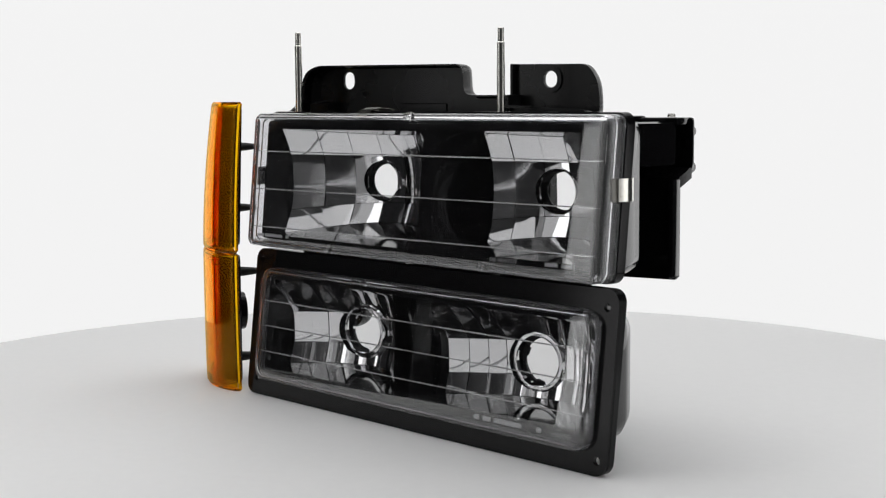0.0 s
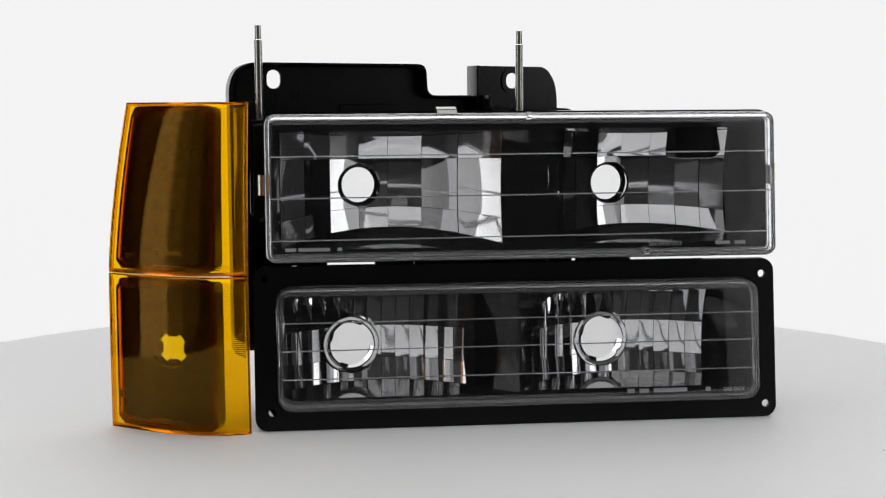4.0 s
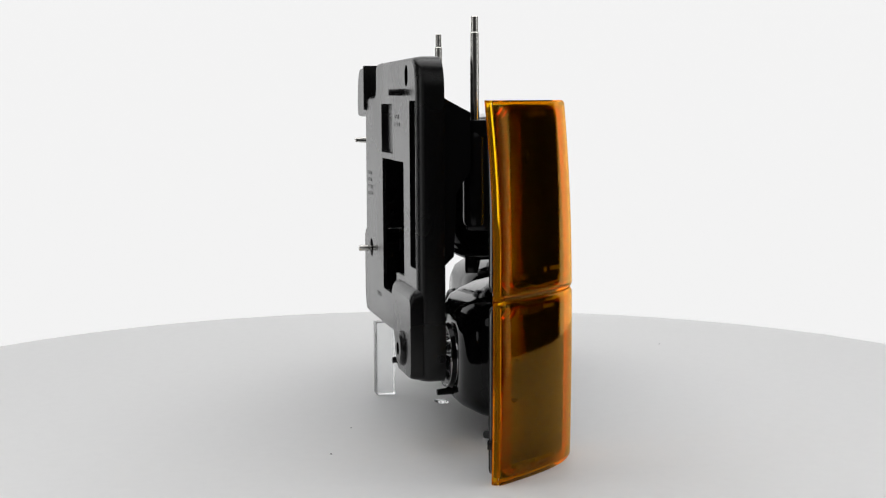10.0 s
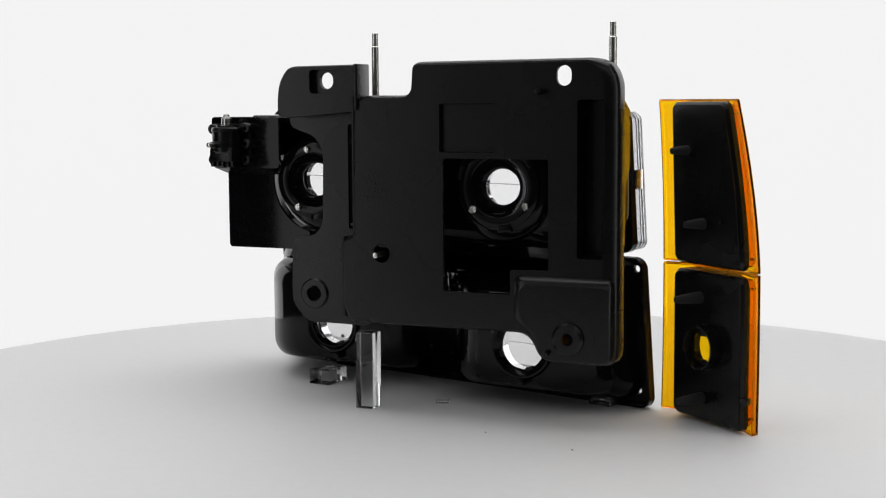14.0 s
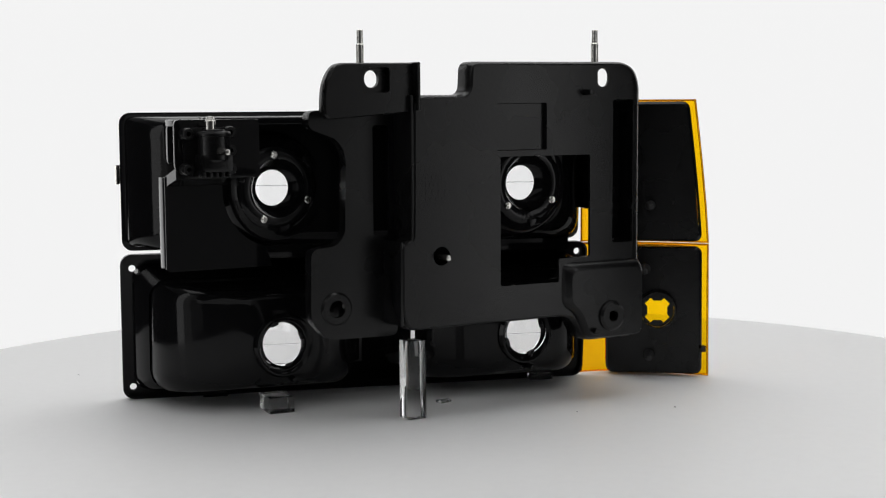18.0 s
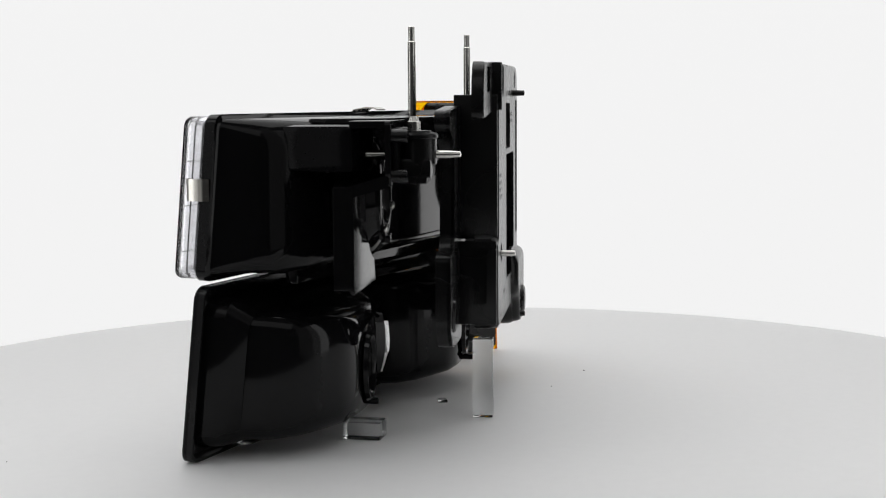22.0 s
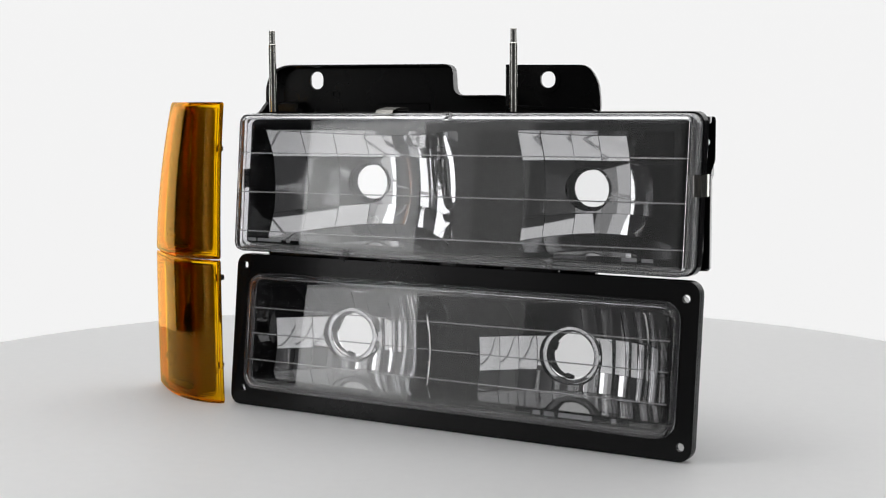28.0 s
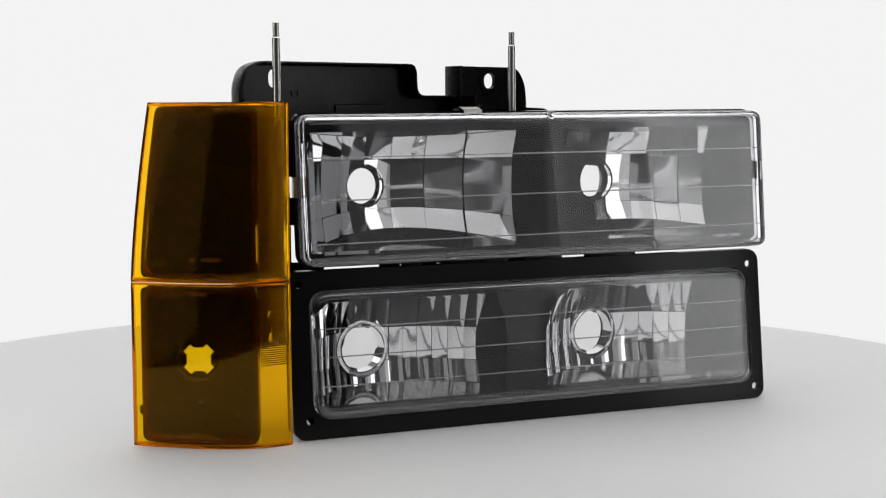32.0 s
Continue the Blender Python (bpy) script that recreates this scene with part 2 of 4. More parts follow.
def lens_flange(bm, to, box, r, q0, q1, thick):
    """The hazy back edge of a cover, where it is set into the housing."""
    x0, x1, z0, z1 = box
    loft(bm, [[to(x, q, z) for x, z in rrect(x0 + i, x1 - i, z0 + i, z1 - i, r, 6)] for i, q in ((0, q0), (0, q1), (thick, q1), (thick, q0))], closed=True)


def facet_patch(bm, x0, x1, z0, z1, surf, hole, nx, nz, drawn):
    """One reflector facet as a small grid; corners inside the bulb hole are pulled onto its edge."""
    hx, hz, hr = hole
    grid = []
    for j in range(nz + 1):
        row = []
        for i in range(nx + 1):
            x, z = x0 + (x1 - x0) * i / nx, z0 + (z1 - z0) * j / nz
            row.append((x, drawn(x, z)))
        grid.append(row)
    verts = {}

    def vert(i, j):
        if (i, j) not in verts:
            x, z = grid[j][i]
            d = math.hypot(x - hx, z - hz)
            if d < hr:
                k = hr / max(d, 1e-6)
                x, z = hx + (x - hx) * k, hz + (z - hz) * k
            verts[i, j] = bm.verts.new((x, surf(x, z), z))
        return verts[i, j]
    for j in range(nz):
        for i in range(nx):
            cs = [(i, j), (i + 1, j), (i + 1, j + 1), (i, j + 1)]
            if all(math.hypot(grid[b][a][0] - hx, grid[b][a][1] - hz) < hr for a, b in cs):
                continue
            bm.faces.new([vert(a, b) for a, b in cs])


def islands(bm):
    """One bmesh for each connected piece of bm, which is freed."""
    left, out = set(bm.faces), []
    while left:
        todo, got = [left.pop()], []
        while todo:
            f = todo.pop()
            got.append(f)
            for e in f.edges:
                for g in e.link_faces:
                    if g in left:
                        left.discard(g)
                        todo.append(g)
        copy = bmesh.new()
        vs = {}
        for f in sorted(got, key=lambda f: f.index):
            copy.faces.new([vs.setdefault(v, copy.verts.new(v.co)) if v not in vs else vs[v] for v in f.verts])
        out.append(copy)
    bm.free()
    return out


def reflector(parent, xc, zc, cols, rows, y0, fx, fz, hole_r, front, mouth, tilt=0.0, flute=0.0, seed=1, turn=0.0, level=0.25, draft=(0.0, 0.0), crown=0.0, lean=0.0, fx_in=None):
    """A bowl of bright facets about a bulb hole, with its side walls up to the black surround."""
    rnd = random.Random(seed)
    bowl = new("reflector")
    bowl.empty_display_size = 0.01
    bowl.parent = parent
    b = parent["base"]
    bowl.matrix_parent_inverse = Matrix.Translation((-b[0], -b[1], -b[2]))

    bottom, top = rows[0], rows[-1]

    def para(x, z):
        return y0 - (x - xc) ** 2 / (4 * (fx_in if fx_in and x < xc else fx)) - (z - zc) ** 2 / (4 * fz) + turn * (x - xc) - (crown * max(0.0, z - rows[-2]) ** 2 if x < xc else 0.0)
    def drawn(x, z):
        """Floor and roof of the bowl close in towards its depth."""
        deep = para(x, zc - 0.03) + 0.045
        lo, hi = bottom + draft[0] * deep, top - draft[1] * deep
        return lo + (hi - lo) * (z - bottom) / (top - bottom)
    for j in range(len(rows) - 1):
        for i in range(len(cols) - 1):
            x0, x1 = cols[i], cols[i + 1]
            z0, z1 = rows[j], rows[j + 1]
            sx, sz = rnd.uniform(-tilt, tilt) + (lean if i == len(cols) - 2 else 0.0), rnd.uniform(-tilt, tilt) * 0.6
            lift = rnd.uniform(-0.0006, 0.0006)

            def surf(x, z, x0=x0, x1=x1, z0=z0, z1=z1, sx=sx, sz=sz, lift=lift):
                t = (x - x0) / (x1 - x0)
                v = (z - z0) / (z1 - z0)
                chord = (para(x0, z0) * (1 - t) + para(x1, z0) * t) * (1 - v) + (para(x0, z1) * (1 - t) + para(x1, z1) * t) * v
                y = level * chord + (1 - level) * para(x, z)
                y += sx * (x - (x0 + x1) / 2) + sz * (z - (z0 + z1) / 2) + lift
                y -= flute * 4 * t * (1 - t)
                return y
            bm = bmesh.new()
            near = math.hypot(max(x0 - xc, 0, xc - x1), max(z0 - zc, 0, zc - z1)) < hole_r
            k = 3 if near else 1
            facet_patch(bm, x0 + 0.00018, x1 - 0.00018, z0 + 0.00018, z1 - 0.00018, surf, (xc, zc, hole_r), 6 * k, max(8, round((z1 - z0) / 0.003)) * k, drawn)
            # the bowl ends where it meets the surround
            slope = (front(0.1) - front(0.0)) / 0.1
            bmesh.ops.bisect_plane(bm, geom=[*bm.verts, *bm.edges, *bm.faces], plane_co=(0, front(0.0) + 0.0012, 0), plane_no=(0, 1, -slope), clear_inner=True)
            for piece in islands(bm):
                part("facet", piece, CHROME, bowl)
    # walls from the bowl's edge to the surround
    bm = bmesh.new()
    edge = []
    x0, x1, z0, z1 = cols[0], cols[-1], rows[0], rows[-1]
    for k in range(24):
        edge.append((x0 + (x1 - x0) * k / 24, z1))
    for k in range(14):
        edge.append((x1, z1 + (z0 - z1) * k / 14))
    for k in range(24):
        edge.append((x1 + (x0 - x1) * k / 24, z0))
    for k in range(14):
        edge.append((x0, z0 + (z1 - z0) * k / 14))
    m0, m1, n0, n1 = mouth
    c = [(m0 + (m1 - m0) * (x - x0) / (x1 - x0), front(z), n0 + (n1 - n0) * (z - z0) / (z1 - z0)) for x, z in edge]
    edge = [(x, drawn(x, z)) for x, z in edge]
    a = [(x, max(para(x, z) + 0.0012, front(z) + 0.0004), z) for x, z in edge]
    loft(bm, [a, c])
    part("bowl_wall", bm, BEZEL, bowl)
    return bowl


def screw(parent, p, d, r=0.0036):
    bm = bmesh.new()
    m = along(p, d)
    lathe(bm, [(r * 0.2, -0.0006), (r * 0.3, 0.0014), (r * 0.75, 0.0016), (r, 0.0008), (r, -0.001)], m, 14)
    lathe(bm, [(0, -0.0006), (r * 0.22, -0.0006)], m, 14)
    arms = bmesh.new()
    block(arms, -r * 0.62, r * 0.62, -r * 0.12, r * 0.12, 0.0012, 0.0019)
    block(arms, -r * 0.12, r * 0.12, -r * 0.62, r * 0.62, 0.0013, 0.0020)
    merge(bm, arms, m)
    return part("screw", bm, STEEL, parent, "zinc cross-head screw")


def collar(parent, p, d, hole, r, depth, name="bulb_collar", lugs=3, material=None):
    """A bulb seat: a stepped ring with twist lugs round an open hole."""
    bm = bmesh.new()
    m = along(p, d)
    lathe(bm, [(hole, -depth), (hole, -depth + 0.001), (hole + 0.004, 0.0015), (hole + 0.0055, 0.0025), (hole + 0.007, 0.0025), (hole + 0.0085, -0.001),
               (r - 0.004, -0.001), (r, -0.004), (r, -depth), (hole, -depth)], m, 36)
    for k in range(lugs):
        lug = bmesh.new()
        block(lug, hole - 0.0016, hole + 0.002, -0.0035, 0.0035, -depth + 0.0005, -depth + 0.003, 0.0004)
        merge(bm, lug, m @ pose(0, 0, 0, 0, 0, 360 / lugs * k + 20))
    return part(name, bm, material or GLOSS, parent)


def lettering(text, x, z, size, parent, to, material=None):
    """Raised moulded letters on the back of a lens."""
    cu = bpy.data.curves.new("lettering", "FONT")
    cu.body, cu.size = text, size
    tmp = bpy.data.objects.new("lettering", cu)
    me = bpy.data.meshes.new_from_object(tmp)
    bm = bmesh.new()
    bm.from_mesh(me)
    bpy.data.objects.remove(tmp)
    bpy.data.meshes.remove(me)
    bpy.data.curves.remove(cu)
    for v in bm.verts:
        v.co = to(x + v.co.x, z + v.co.y)
    return part("lettering", bm, material or ETCH, parent, "small moulded letters")


# the bracket and the bulb axes are turned against the lens
BR_TURN = math.atan(0.28)
AXIS = Vector((-0.31, 1.0, 0.0)).normalized()
ASIDE = Vector((AXIS.y, -AXIS.x, 0.0))


def hull_back(x):
    """Depth of the headlamp's bowed back."""
    return 0.0030 - 0.0090 * ((x - 0.042) / 0.155) ** 2


def build_headlamp():
    lamp = thing("headlamp", (0.057, -0.03, 0.135), "black truck headlamp with clear lens, chrome reflectors and mounting bracket", "headlamp")
    TURNING.append(lamp)
    box = (-0.1495, 0.2672, 0.1362, 0.2538)
    bm = bmesh.new()
    lens_cover(bm, head_map, box, 0.008, 0.0105, 0.0026, 0.003)
    lens = part("lens", bm, CLEAR, lamp, "clear flat plastic lens with a rounded rim")
    lens.data.materials.append(HAZE)
    lens.visible_shadow = False
    bm = bmesh.new()
    lens_flange(bm, head_map, box, 0.008, 0.0108, 0.0190, 0.0026)
    part("lens_flange", bm, HAZE, lens, "hazy clear lens flange").visible_shadow = False
    for z0, z1 in ((0.2201, 0.2214), (0.1869, 0.1891), (0.1536, 0.1558)):
        bm = bmesh.new()
        a, b = (-0.1452, z0), (0.2630, z1)
        loft(bm, [[head_map(x, 0.0027 + q, z + e) for q, e in ((0, -0.0005), (0.0010, 0), (0, 0.0005))] for x, z in (a, b)], (True, True))
        o = part("lens_ridge", bm, RIDGE, lens)
        o.visible_shadow = False
    for x, z in ((0.0625, 0.2515), (-0.0303, 0.1405), (0.1566, 0.1412)):
        bm = bmesh.new()
        lathe(bm, [(0, 0.0075), (0.0018, 0.0075), (0.0024, 0.0068), (0.0026, 0.003), (0.0034, 0.0026), (0.0036, -0.0005), (0, -0.0005)], along(head_map(x, 0.0005, z), (0, -1, 0.1)), 16)
        part("lens_pip", bm, CLEAR, lens).visible_shadow = False
    lettering("SAE HR90 DOT", 0.160, 0.1452, 0.0042, lens, lambda x, z: head_map(x, 0.0027, z))
    for k, w in enumerate((0.012, 0.009)):
        bm = bmesh.new()
        x0 = 0.216 + k * 0.016
        loft(bm, [[head_map(x, 0.0027 + q, z) for x, z in ((x0, 0.1456), (x0 + w, 0.1456), (x0 + w, 0.1482), (x0, 0.1482))] for q in (0, 0.0004)], (True, True))
        part("lettering_bar", bm, ETCH, lens)
    for x0, w in ((-0.1345, 0.0085), (-0.1240, 0.0250), (-0.0930, 0.0035)):
        bm = bmesh.new()
        loft(bm, [[head_map(x, 0.0027 + q, z) for x, z in ((x0, 0.1452), (x0 + w, 0.1452), (x0 + w, 0.1478), (x0, 0.1478))] for q in (0, 0.0004)], (True, True))
        part("lettering_bar", bm, ETCH, lens)
    # housing: rim channel, tapering body
    def lp(inset, q, r=0.008):
        return [head_map(x, q, z) for x, z in rrect(box[0] + inset, box[1] - inset, box[2] + inset, box[3] - inset, max(0.002, r - inset), 6)]
    bm = bmesh.new()
    loft(bm, [lp(0.0035, 0.0165), lp(0.0032, 0.0192), lp(-0.0012, 0.0194), lp(-0.0014, 0.0275), lp(0.001, 0.028), lp(0.0045, 0.030), lp(0.0055, 0.0165)], closed=True)
    part("rim_channel", bm, GLOSS, lamp)
    def sec(y, x0, x1, z0, z1, r):
        return [(x, y, z) for x, z in rrect(x0, x1, z0, z1, r, 6)]
    bm = bmesh.new()
    first = lp(0.002, 0.0262)
    rear = [(x, hull_back(x) - 0.0015, z) for x, z in rrect(-0.113, 0.196, 0.1535, 0.2465, 0.024, 6)]
    loft(bm, [first, sec(-0.045, -0.140, 0.259, 0.1405, 0.2515, 0.012), sec(-0.030, -0.136, 0.246, 0.1385, 0.2505, 0.018),
              sec(-0.018, -0.130, 0.229, 0.1420, 0.2490, 0.024), [(x, hull_back(x) - 0.0045, z) for x, z in rrect(-0.121, 0.210, 0.1475, 0.2480, 0.027, 6)], rear])
    part("housing", bm, GLOSS, lamp, "gloss black tapered housing")
    bulbs = ((-0.071, 0.1922, 0.0163), (0.1461, 0.192, 0.0145))
    bm = bmesh.new()
    nx, nz = 52, 16
    grid = [[(-0.1132 + 0.3094 * i / nx, 0.1533 + 0.0934 * j / nz) for i in range(nx + 1)] for j in range(nz + 1)]
    vs = {}
    for j in range(nz):
        for i in range(nx):
            cell = ((i, j), (i + 1, j), (i + 1, j + 1), (i, j + 1))
            mid = grid[j][i]
            if any(math.hypot(mid[0] + 0.003 - xc - 0.004, mid[1] + 0.003 - zc) < 0.0430 for xc, zc, _ in bulbs):
                continue
            for p, q in cell:
                if (p, q) not in vs:
                    x, z = grid[q][p]
                    cx, cz = min(max(x, -0.0892), 0.1722), min(max(z, 0.1773), 0.2227)
                    d = math.hypot(x - cx, z - cz)
                    if d > 0.0241:
                        x, z = cx + (x - cx) * 0.0241 / d, cz + (z - cz) * 0.0241 / d
                    vs[p, q] = bm.verts.new((x, hull_back(x), z))
            bm.faces.new([vs[c] for c in cell])
    part("back_plate", bm, GLOSS, lamp)
    for xc, zc, yc in bulbs:
        xa = xc - 0.004
        at = along((xa, yc, zc), AXIS)
        bm = bmesh.new()
        lathe(bm, [(0.0151, -0.0140), (0.0151, -0.0130), (0.0176, -0.0118), (0.0236, -0.0030), (0.0246, -0.0006), (0.0258, 0.0), (0.0325, 0.0), (0.0355, -0.0018), (0.0362, -0.0110), (0.0300, -0.0130), (0.0151, -0.0140)], at, 44)
        c = part("bulb_collar", bm, GLOSS, lamp)
        bm = bmesh.new()
        rings = []
        for k in (0.0, 0.15, 0.35, 0.6, 0.85, 1.0):
            loop = []
            for n in range(48):
                a = 2 * math.pi * n / 48
                p = at @ Vector((0.0355 * math.cos(a), 0.0355 * math.sin(a), -0.0040))
                way = (p - Vector((xa, yc, zc))).normalized()
                q = Vector((xc + 0.002 + 0.0480 * way.x, 0, zc + 0.0480 * way.z))
                q.y = hull_back(q.x) - 0.0012
                loop.append(p.lerp(q, k) + Vector((way.x, 0.25, way.z)) * (0.0035 * math.sin(math.pi * k)))
            rings.append(loop)
        loft(bm, rings)
        part("bowl_back", bm, GLOSS, lamp)
        for a in ((112, 212, 320) if xc < 0 else (82, 201, 299)):
            p = Vector((xa, yc, zc)) + ASIDE * (0.0285 * math.cos(radians(a))) + Vector((0, 0, 0.0285 * math.sin(radians(a)))) + AXIS * 0.0005
            screw(c, p, AXIS, 0.0034)
        for k in range(3):
            bm = bmesh.new()
            lug = bmesh.new()
            block(lug, 0.0315, 0.0372, -0.006, 0.006, -0.006, 0.002, 0.001)
            merge(bm, lug, at @ pose(0, 0, 0, 0, 0, 40 + 120 * k))
            part("collar_lug", bm, GLOSS, c)
        bm = bmesh.new()
        yb, slant = (-0.0014, 0.336) if xc < 0 else (-0.0053, 0.223)
        lathe(bm, [(0.0174, -0.0030), (0.0171, 0.0018), (0.0178, 0.0025), (0.0189, 0.0020), (0.0192, -0.0010)], along((xc, yb, zc), (slant * 0.5, -1, 0)), 40)
        part("bulb_ring", bm, CHROME, c, "bright ring round the bulb hole")
    # black surround with two openings
    mouths = ((-0.1430, 0.0640, 0.1455, 0.2395), (0.0800, 0.2500, 0.1470, 0.2405))
    holes = [rrect(*m, 0.002, 2) for m in mouths]
    bm = bmesh.new()
    plate(bm, rrect(box[0] + 0.004, box[1] - 0.004, box[2] + 0.004, box[3] - 0.004, 0.005), holes, 0.0150, 0.0170, head_map)
    part("surround", bm, BEZEL, lamp, "gloss black inner surround")
    def front(z):
        return head_map(0, 0.0150, z)[1]
    rows = (0.1475, 0.1676, 0.2157, 0.2380)
    reflector(lamp, -0.071, 0.1922, (-0.1376, -0.1174, -0.0956, -0.0706, -0.0456, -0.0169, 0.0122, 0.0456), rows, -0.0014, 0.0387, 0.045, 0.0180, front, mouths[0], 0.012, 0.0, 3, 0.336, 0.3, (0.2, 0.1), 0.0, 0.2)
    reflector(lamp, 0.1461, 0.192, (0.1008, 0.1145, 0.1356, 0.1575, 0.1824, 0.2041, 0.2231, 0.2413), (0.1492, 0.1676, 0.2157, 0.2388), -0.0053, 0.047, 0.047, 0.0180, front, mouths[1], 0.012, 0.0, 5, 0.223, 0.3, (0.2, 0.1), 0.0, 0.1, 0.031)
    # spring clips that hold the lens
    def clip(p, rz, ry, size=1.0):
        bm = bmesh.new()
        prof = [(-0.010, 0.0010), (-0.012, -0.004), (-0.0105, -0.0045), (-0.007, 0.0018), (0.002, 0.0034), (0.010, 0.0030), (0.0145, 0.0012), (0.0135, 0.0002), (0.010, 0.0018), (0.002, 0.0022), (-0.006, 0.0006)]
        m = Matrix.Translation(p) @ Euler((0, radians(ry), radians(rz))).to_matrix().to_4x4()
        loft(bm, [[m @ Vector((w, y * size, z)) for y, z in prof] for w in (-0.008, 0.008)], (True, True))
        return part("spring_clip", bm, SPRING, lamp, "bent spring-steel lens clip")
    clip((0.2695, -0.0765, 0.2015), 0, 90, 0.76)
    clip((-0.1520, -0.0765, 0.1975), 0, -90, 0.76)
    clip((-0.003, -0.0705, 0.2555), 0, 0)
    # low keel along the underside
    bm = bmesh.new()
    block(bm, -0.126, 0.215, -0.036, -0.026, 0.1292, 0.1462, 0.0015)
    part("housing_keel", bm, GLOSS, lamp)
    # retaining pins
    for x, y, top in ((-0.1535, -0.035, 0.3268), (0.070, 0.0046, 0.3238)):
        bm = bmesh.new()
        lathe(bm, [(0, 0.238), (0.0034, 0.238), (0.0034, top - 0.0125), (0.0028, top - 0.0118), (0.0028, top - 0.0006), (0.0022, top), (0, top)], Matrix.Translation((x, y, 0)), 20)
        part("retaining_pin", bm, STEEL, lamp, "upright bright steel retaining pin")
        bm = bmesh.new()
        block(bm, x - 0.008, x + 0.008, y - 0.010, y + 0.005, 0.236, 0.2495, 0.002)
        part("pin_boss", bm, GLOSS, lamp)
    bm = bmesh.new()
    block(bm, -0.160, -0.1405, -0.052, -0.028, 0.165, 0.2465, 0.004)
    part("bracket_lug", bm, GLOSS, lamp)
    bm = bmesh.new()
    lathe(bm, [(0.0036, 0.170), (0.0085, 0.170), (0.0095, 0.173), (0.0095, 0.236), (0.0080, 0.240), (0.0036, 0.240)], Matrix.Translation((-0.1535, -0.035, 0)), 24)
    part("pin_sleeve", bm, GLOSS, lamp)
    bm = bmesh.new()
    block(bm, 0.045, 0.205, -0.02, 0.028, 0.2450, 0.2515, 0.002)
    part("top_rib", bm, GLOSS, lamp)
    return lamp


headlamp = build_headlamp()

# ---- mounting bracket of the headlamp ----
def br(s, d, z):
    """Bracket frame: s along its rear face, d to the rear of it."""
    c, k = math.cos(BR_TURN), math.sin(BR_TURN)
    s *= 0.992
    return (s * c - d * k, 0.0575 + s * k + d * c, z)


def build_bracket(lamp):
    body = new("bracket")
    body.parent = lamp
    b = lamp["base"]
    body.matrix_parent_inverse = Matrix.Translation((-b[0], -b[1], -b[2]))
    body["label"] = "matte black moulded mounting bracket"
    main = rounded([(0.041, 0.2685), (-0.0125, 0.2685), (-0.0138, 0.2960), (-0.174, 0.2970), (-0.1872, 0.2915), (-0.193, 0.2780), (-0.193, 0.052), (-0.128, 0.052), (-0.118, 0.0750),
                    (0.0465, 0.0750), (0.0530, 0.0900), (0.0530, 0.1480), (0.0425, 0.1500)], 0.013, sharp=(1, 2))
    slot_bl = rrect(-0.1552, -0.1428, 0.2750, 0.2910, 0.0058, 6)
    window = rounded([(-0.0430, 0.2167), (-0.1355, 0.2165), (-0.1357, 0.1276), (-0.1027, 0.1270), (-0.1027, 0.1065), (-0.0430, 0.1070)], 0.0015, 2)
    channel = rrect(-0.1830, -0.1600, 0.1380, 0.2640, 0.002, 2)
    adj_hole = circle(0.0146, 0.1360, 0.0080, 22)
    square = rrect(-0.0900, -0.0400, 0.2215, 0.2615, 0.001, 2)
    foot = rrect(-0.1600, -0.1500, 0.0690, 0.0790, 0.003, 4)
    def drawn_in(k):
        """The outline drawn in, more at the marker side where the edge is rounder."""
        m = len(main)
        out = []
        for i in range(m):
            t = (Vector(main[(i + 1) % m]) - Vector(main[i - 1])).normalized()
            w = k * (0.45 + (1.1 * max(0.0, -t.y) if main[i][0] < -0.1 else 0.0))
            out.append((main[i][0] - t.y * w, main[i][1] + t.x * w))
        return out
    face = drawn_in(0.0070)
    bm = bmesh.new()
    plate(bm, face, [slot_bl, window, channel, adj_hole, foot, square], -0.0028, 0.0)
    for v in bm.verts:
        v.co = br(*v.co)
    part("rear_plate", bm, MATTE, body)
    # folded edge all round
    bm = bmesh.new()
    rows = [(0.0070, 0.0), (0.0040, -0.0008), (0.0018, -0.0028), (0.0004, -0.006), (0.0, -0.009), (0.0, -0.020), (0.0026, -0.020), (0.0026, -0.009), (0.0070, -0.0030)]
    loft(bm, [[br(s, d, z) for s, z in drawn_in(k)] for k, d in rows])
    part("folded_edge", bm, MATTE, body)
    # walls of the channel recess
    bm = bmesh.new()
    loft(bm, [[br(s, 0, z) for s, z in rrect(-0.1835, -0.1595, 0.1375, 0.2645, 0.002, 2)], [br(s, -0.02, z) for s, z in rrect(-0.1815, -0.1615, 0.1395, 0.2625, 0.002, 2)]], (False, True))
    part("channel_recess", bm, MATTE, body)
    # shallow square recess
    bm = bmesh.new()
    inner = rrect(-0.0893, -0.0407, 0.2222, 0.2608, 0.001, 2)
    loft(bm, [[br(s, d, z) for s, z in lp] for lp, d in ((square, 0.0), (inner, -0.0045))], (False, True))
    part("square_recess", bm, MATTE, body)
    # raised foot pad at the lower marker side
    bm = bmesh.new()
    o = rounded([(-0.105, 0.124), (-0.191, 0.124), (-0.191, 0.054), (-0.130, 0.054), (-0.118, 0.078), (-0.105, 0.085)], 0.008)
    i = rounded([(-0.113, 0.116), (-0.189, 0.116), (-0.189, 0.056), (-0.134, 0.056), (-0.124, 0.080), (-0.113, 0.088)], 0.008)
    loft(bm, [[br(p[0] * (1 - k) + q[0] * k, d, p[1] * (1 - k) + q[1] * k) for p, q in zip(o, i)] for k, d in ((0, -0.003), (0.1, -0.0005), (0.3, 0.0025), (0.6, 0.0050), (1.0, 0.0062))])
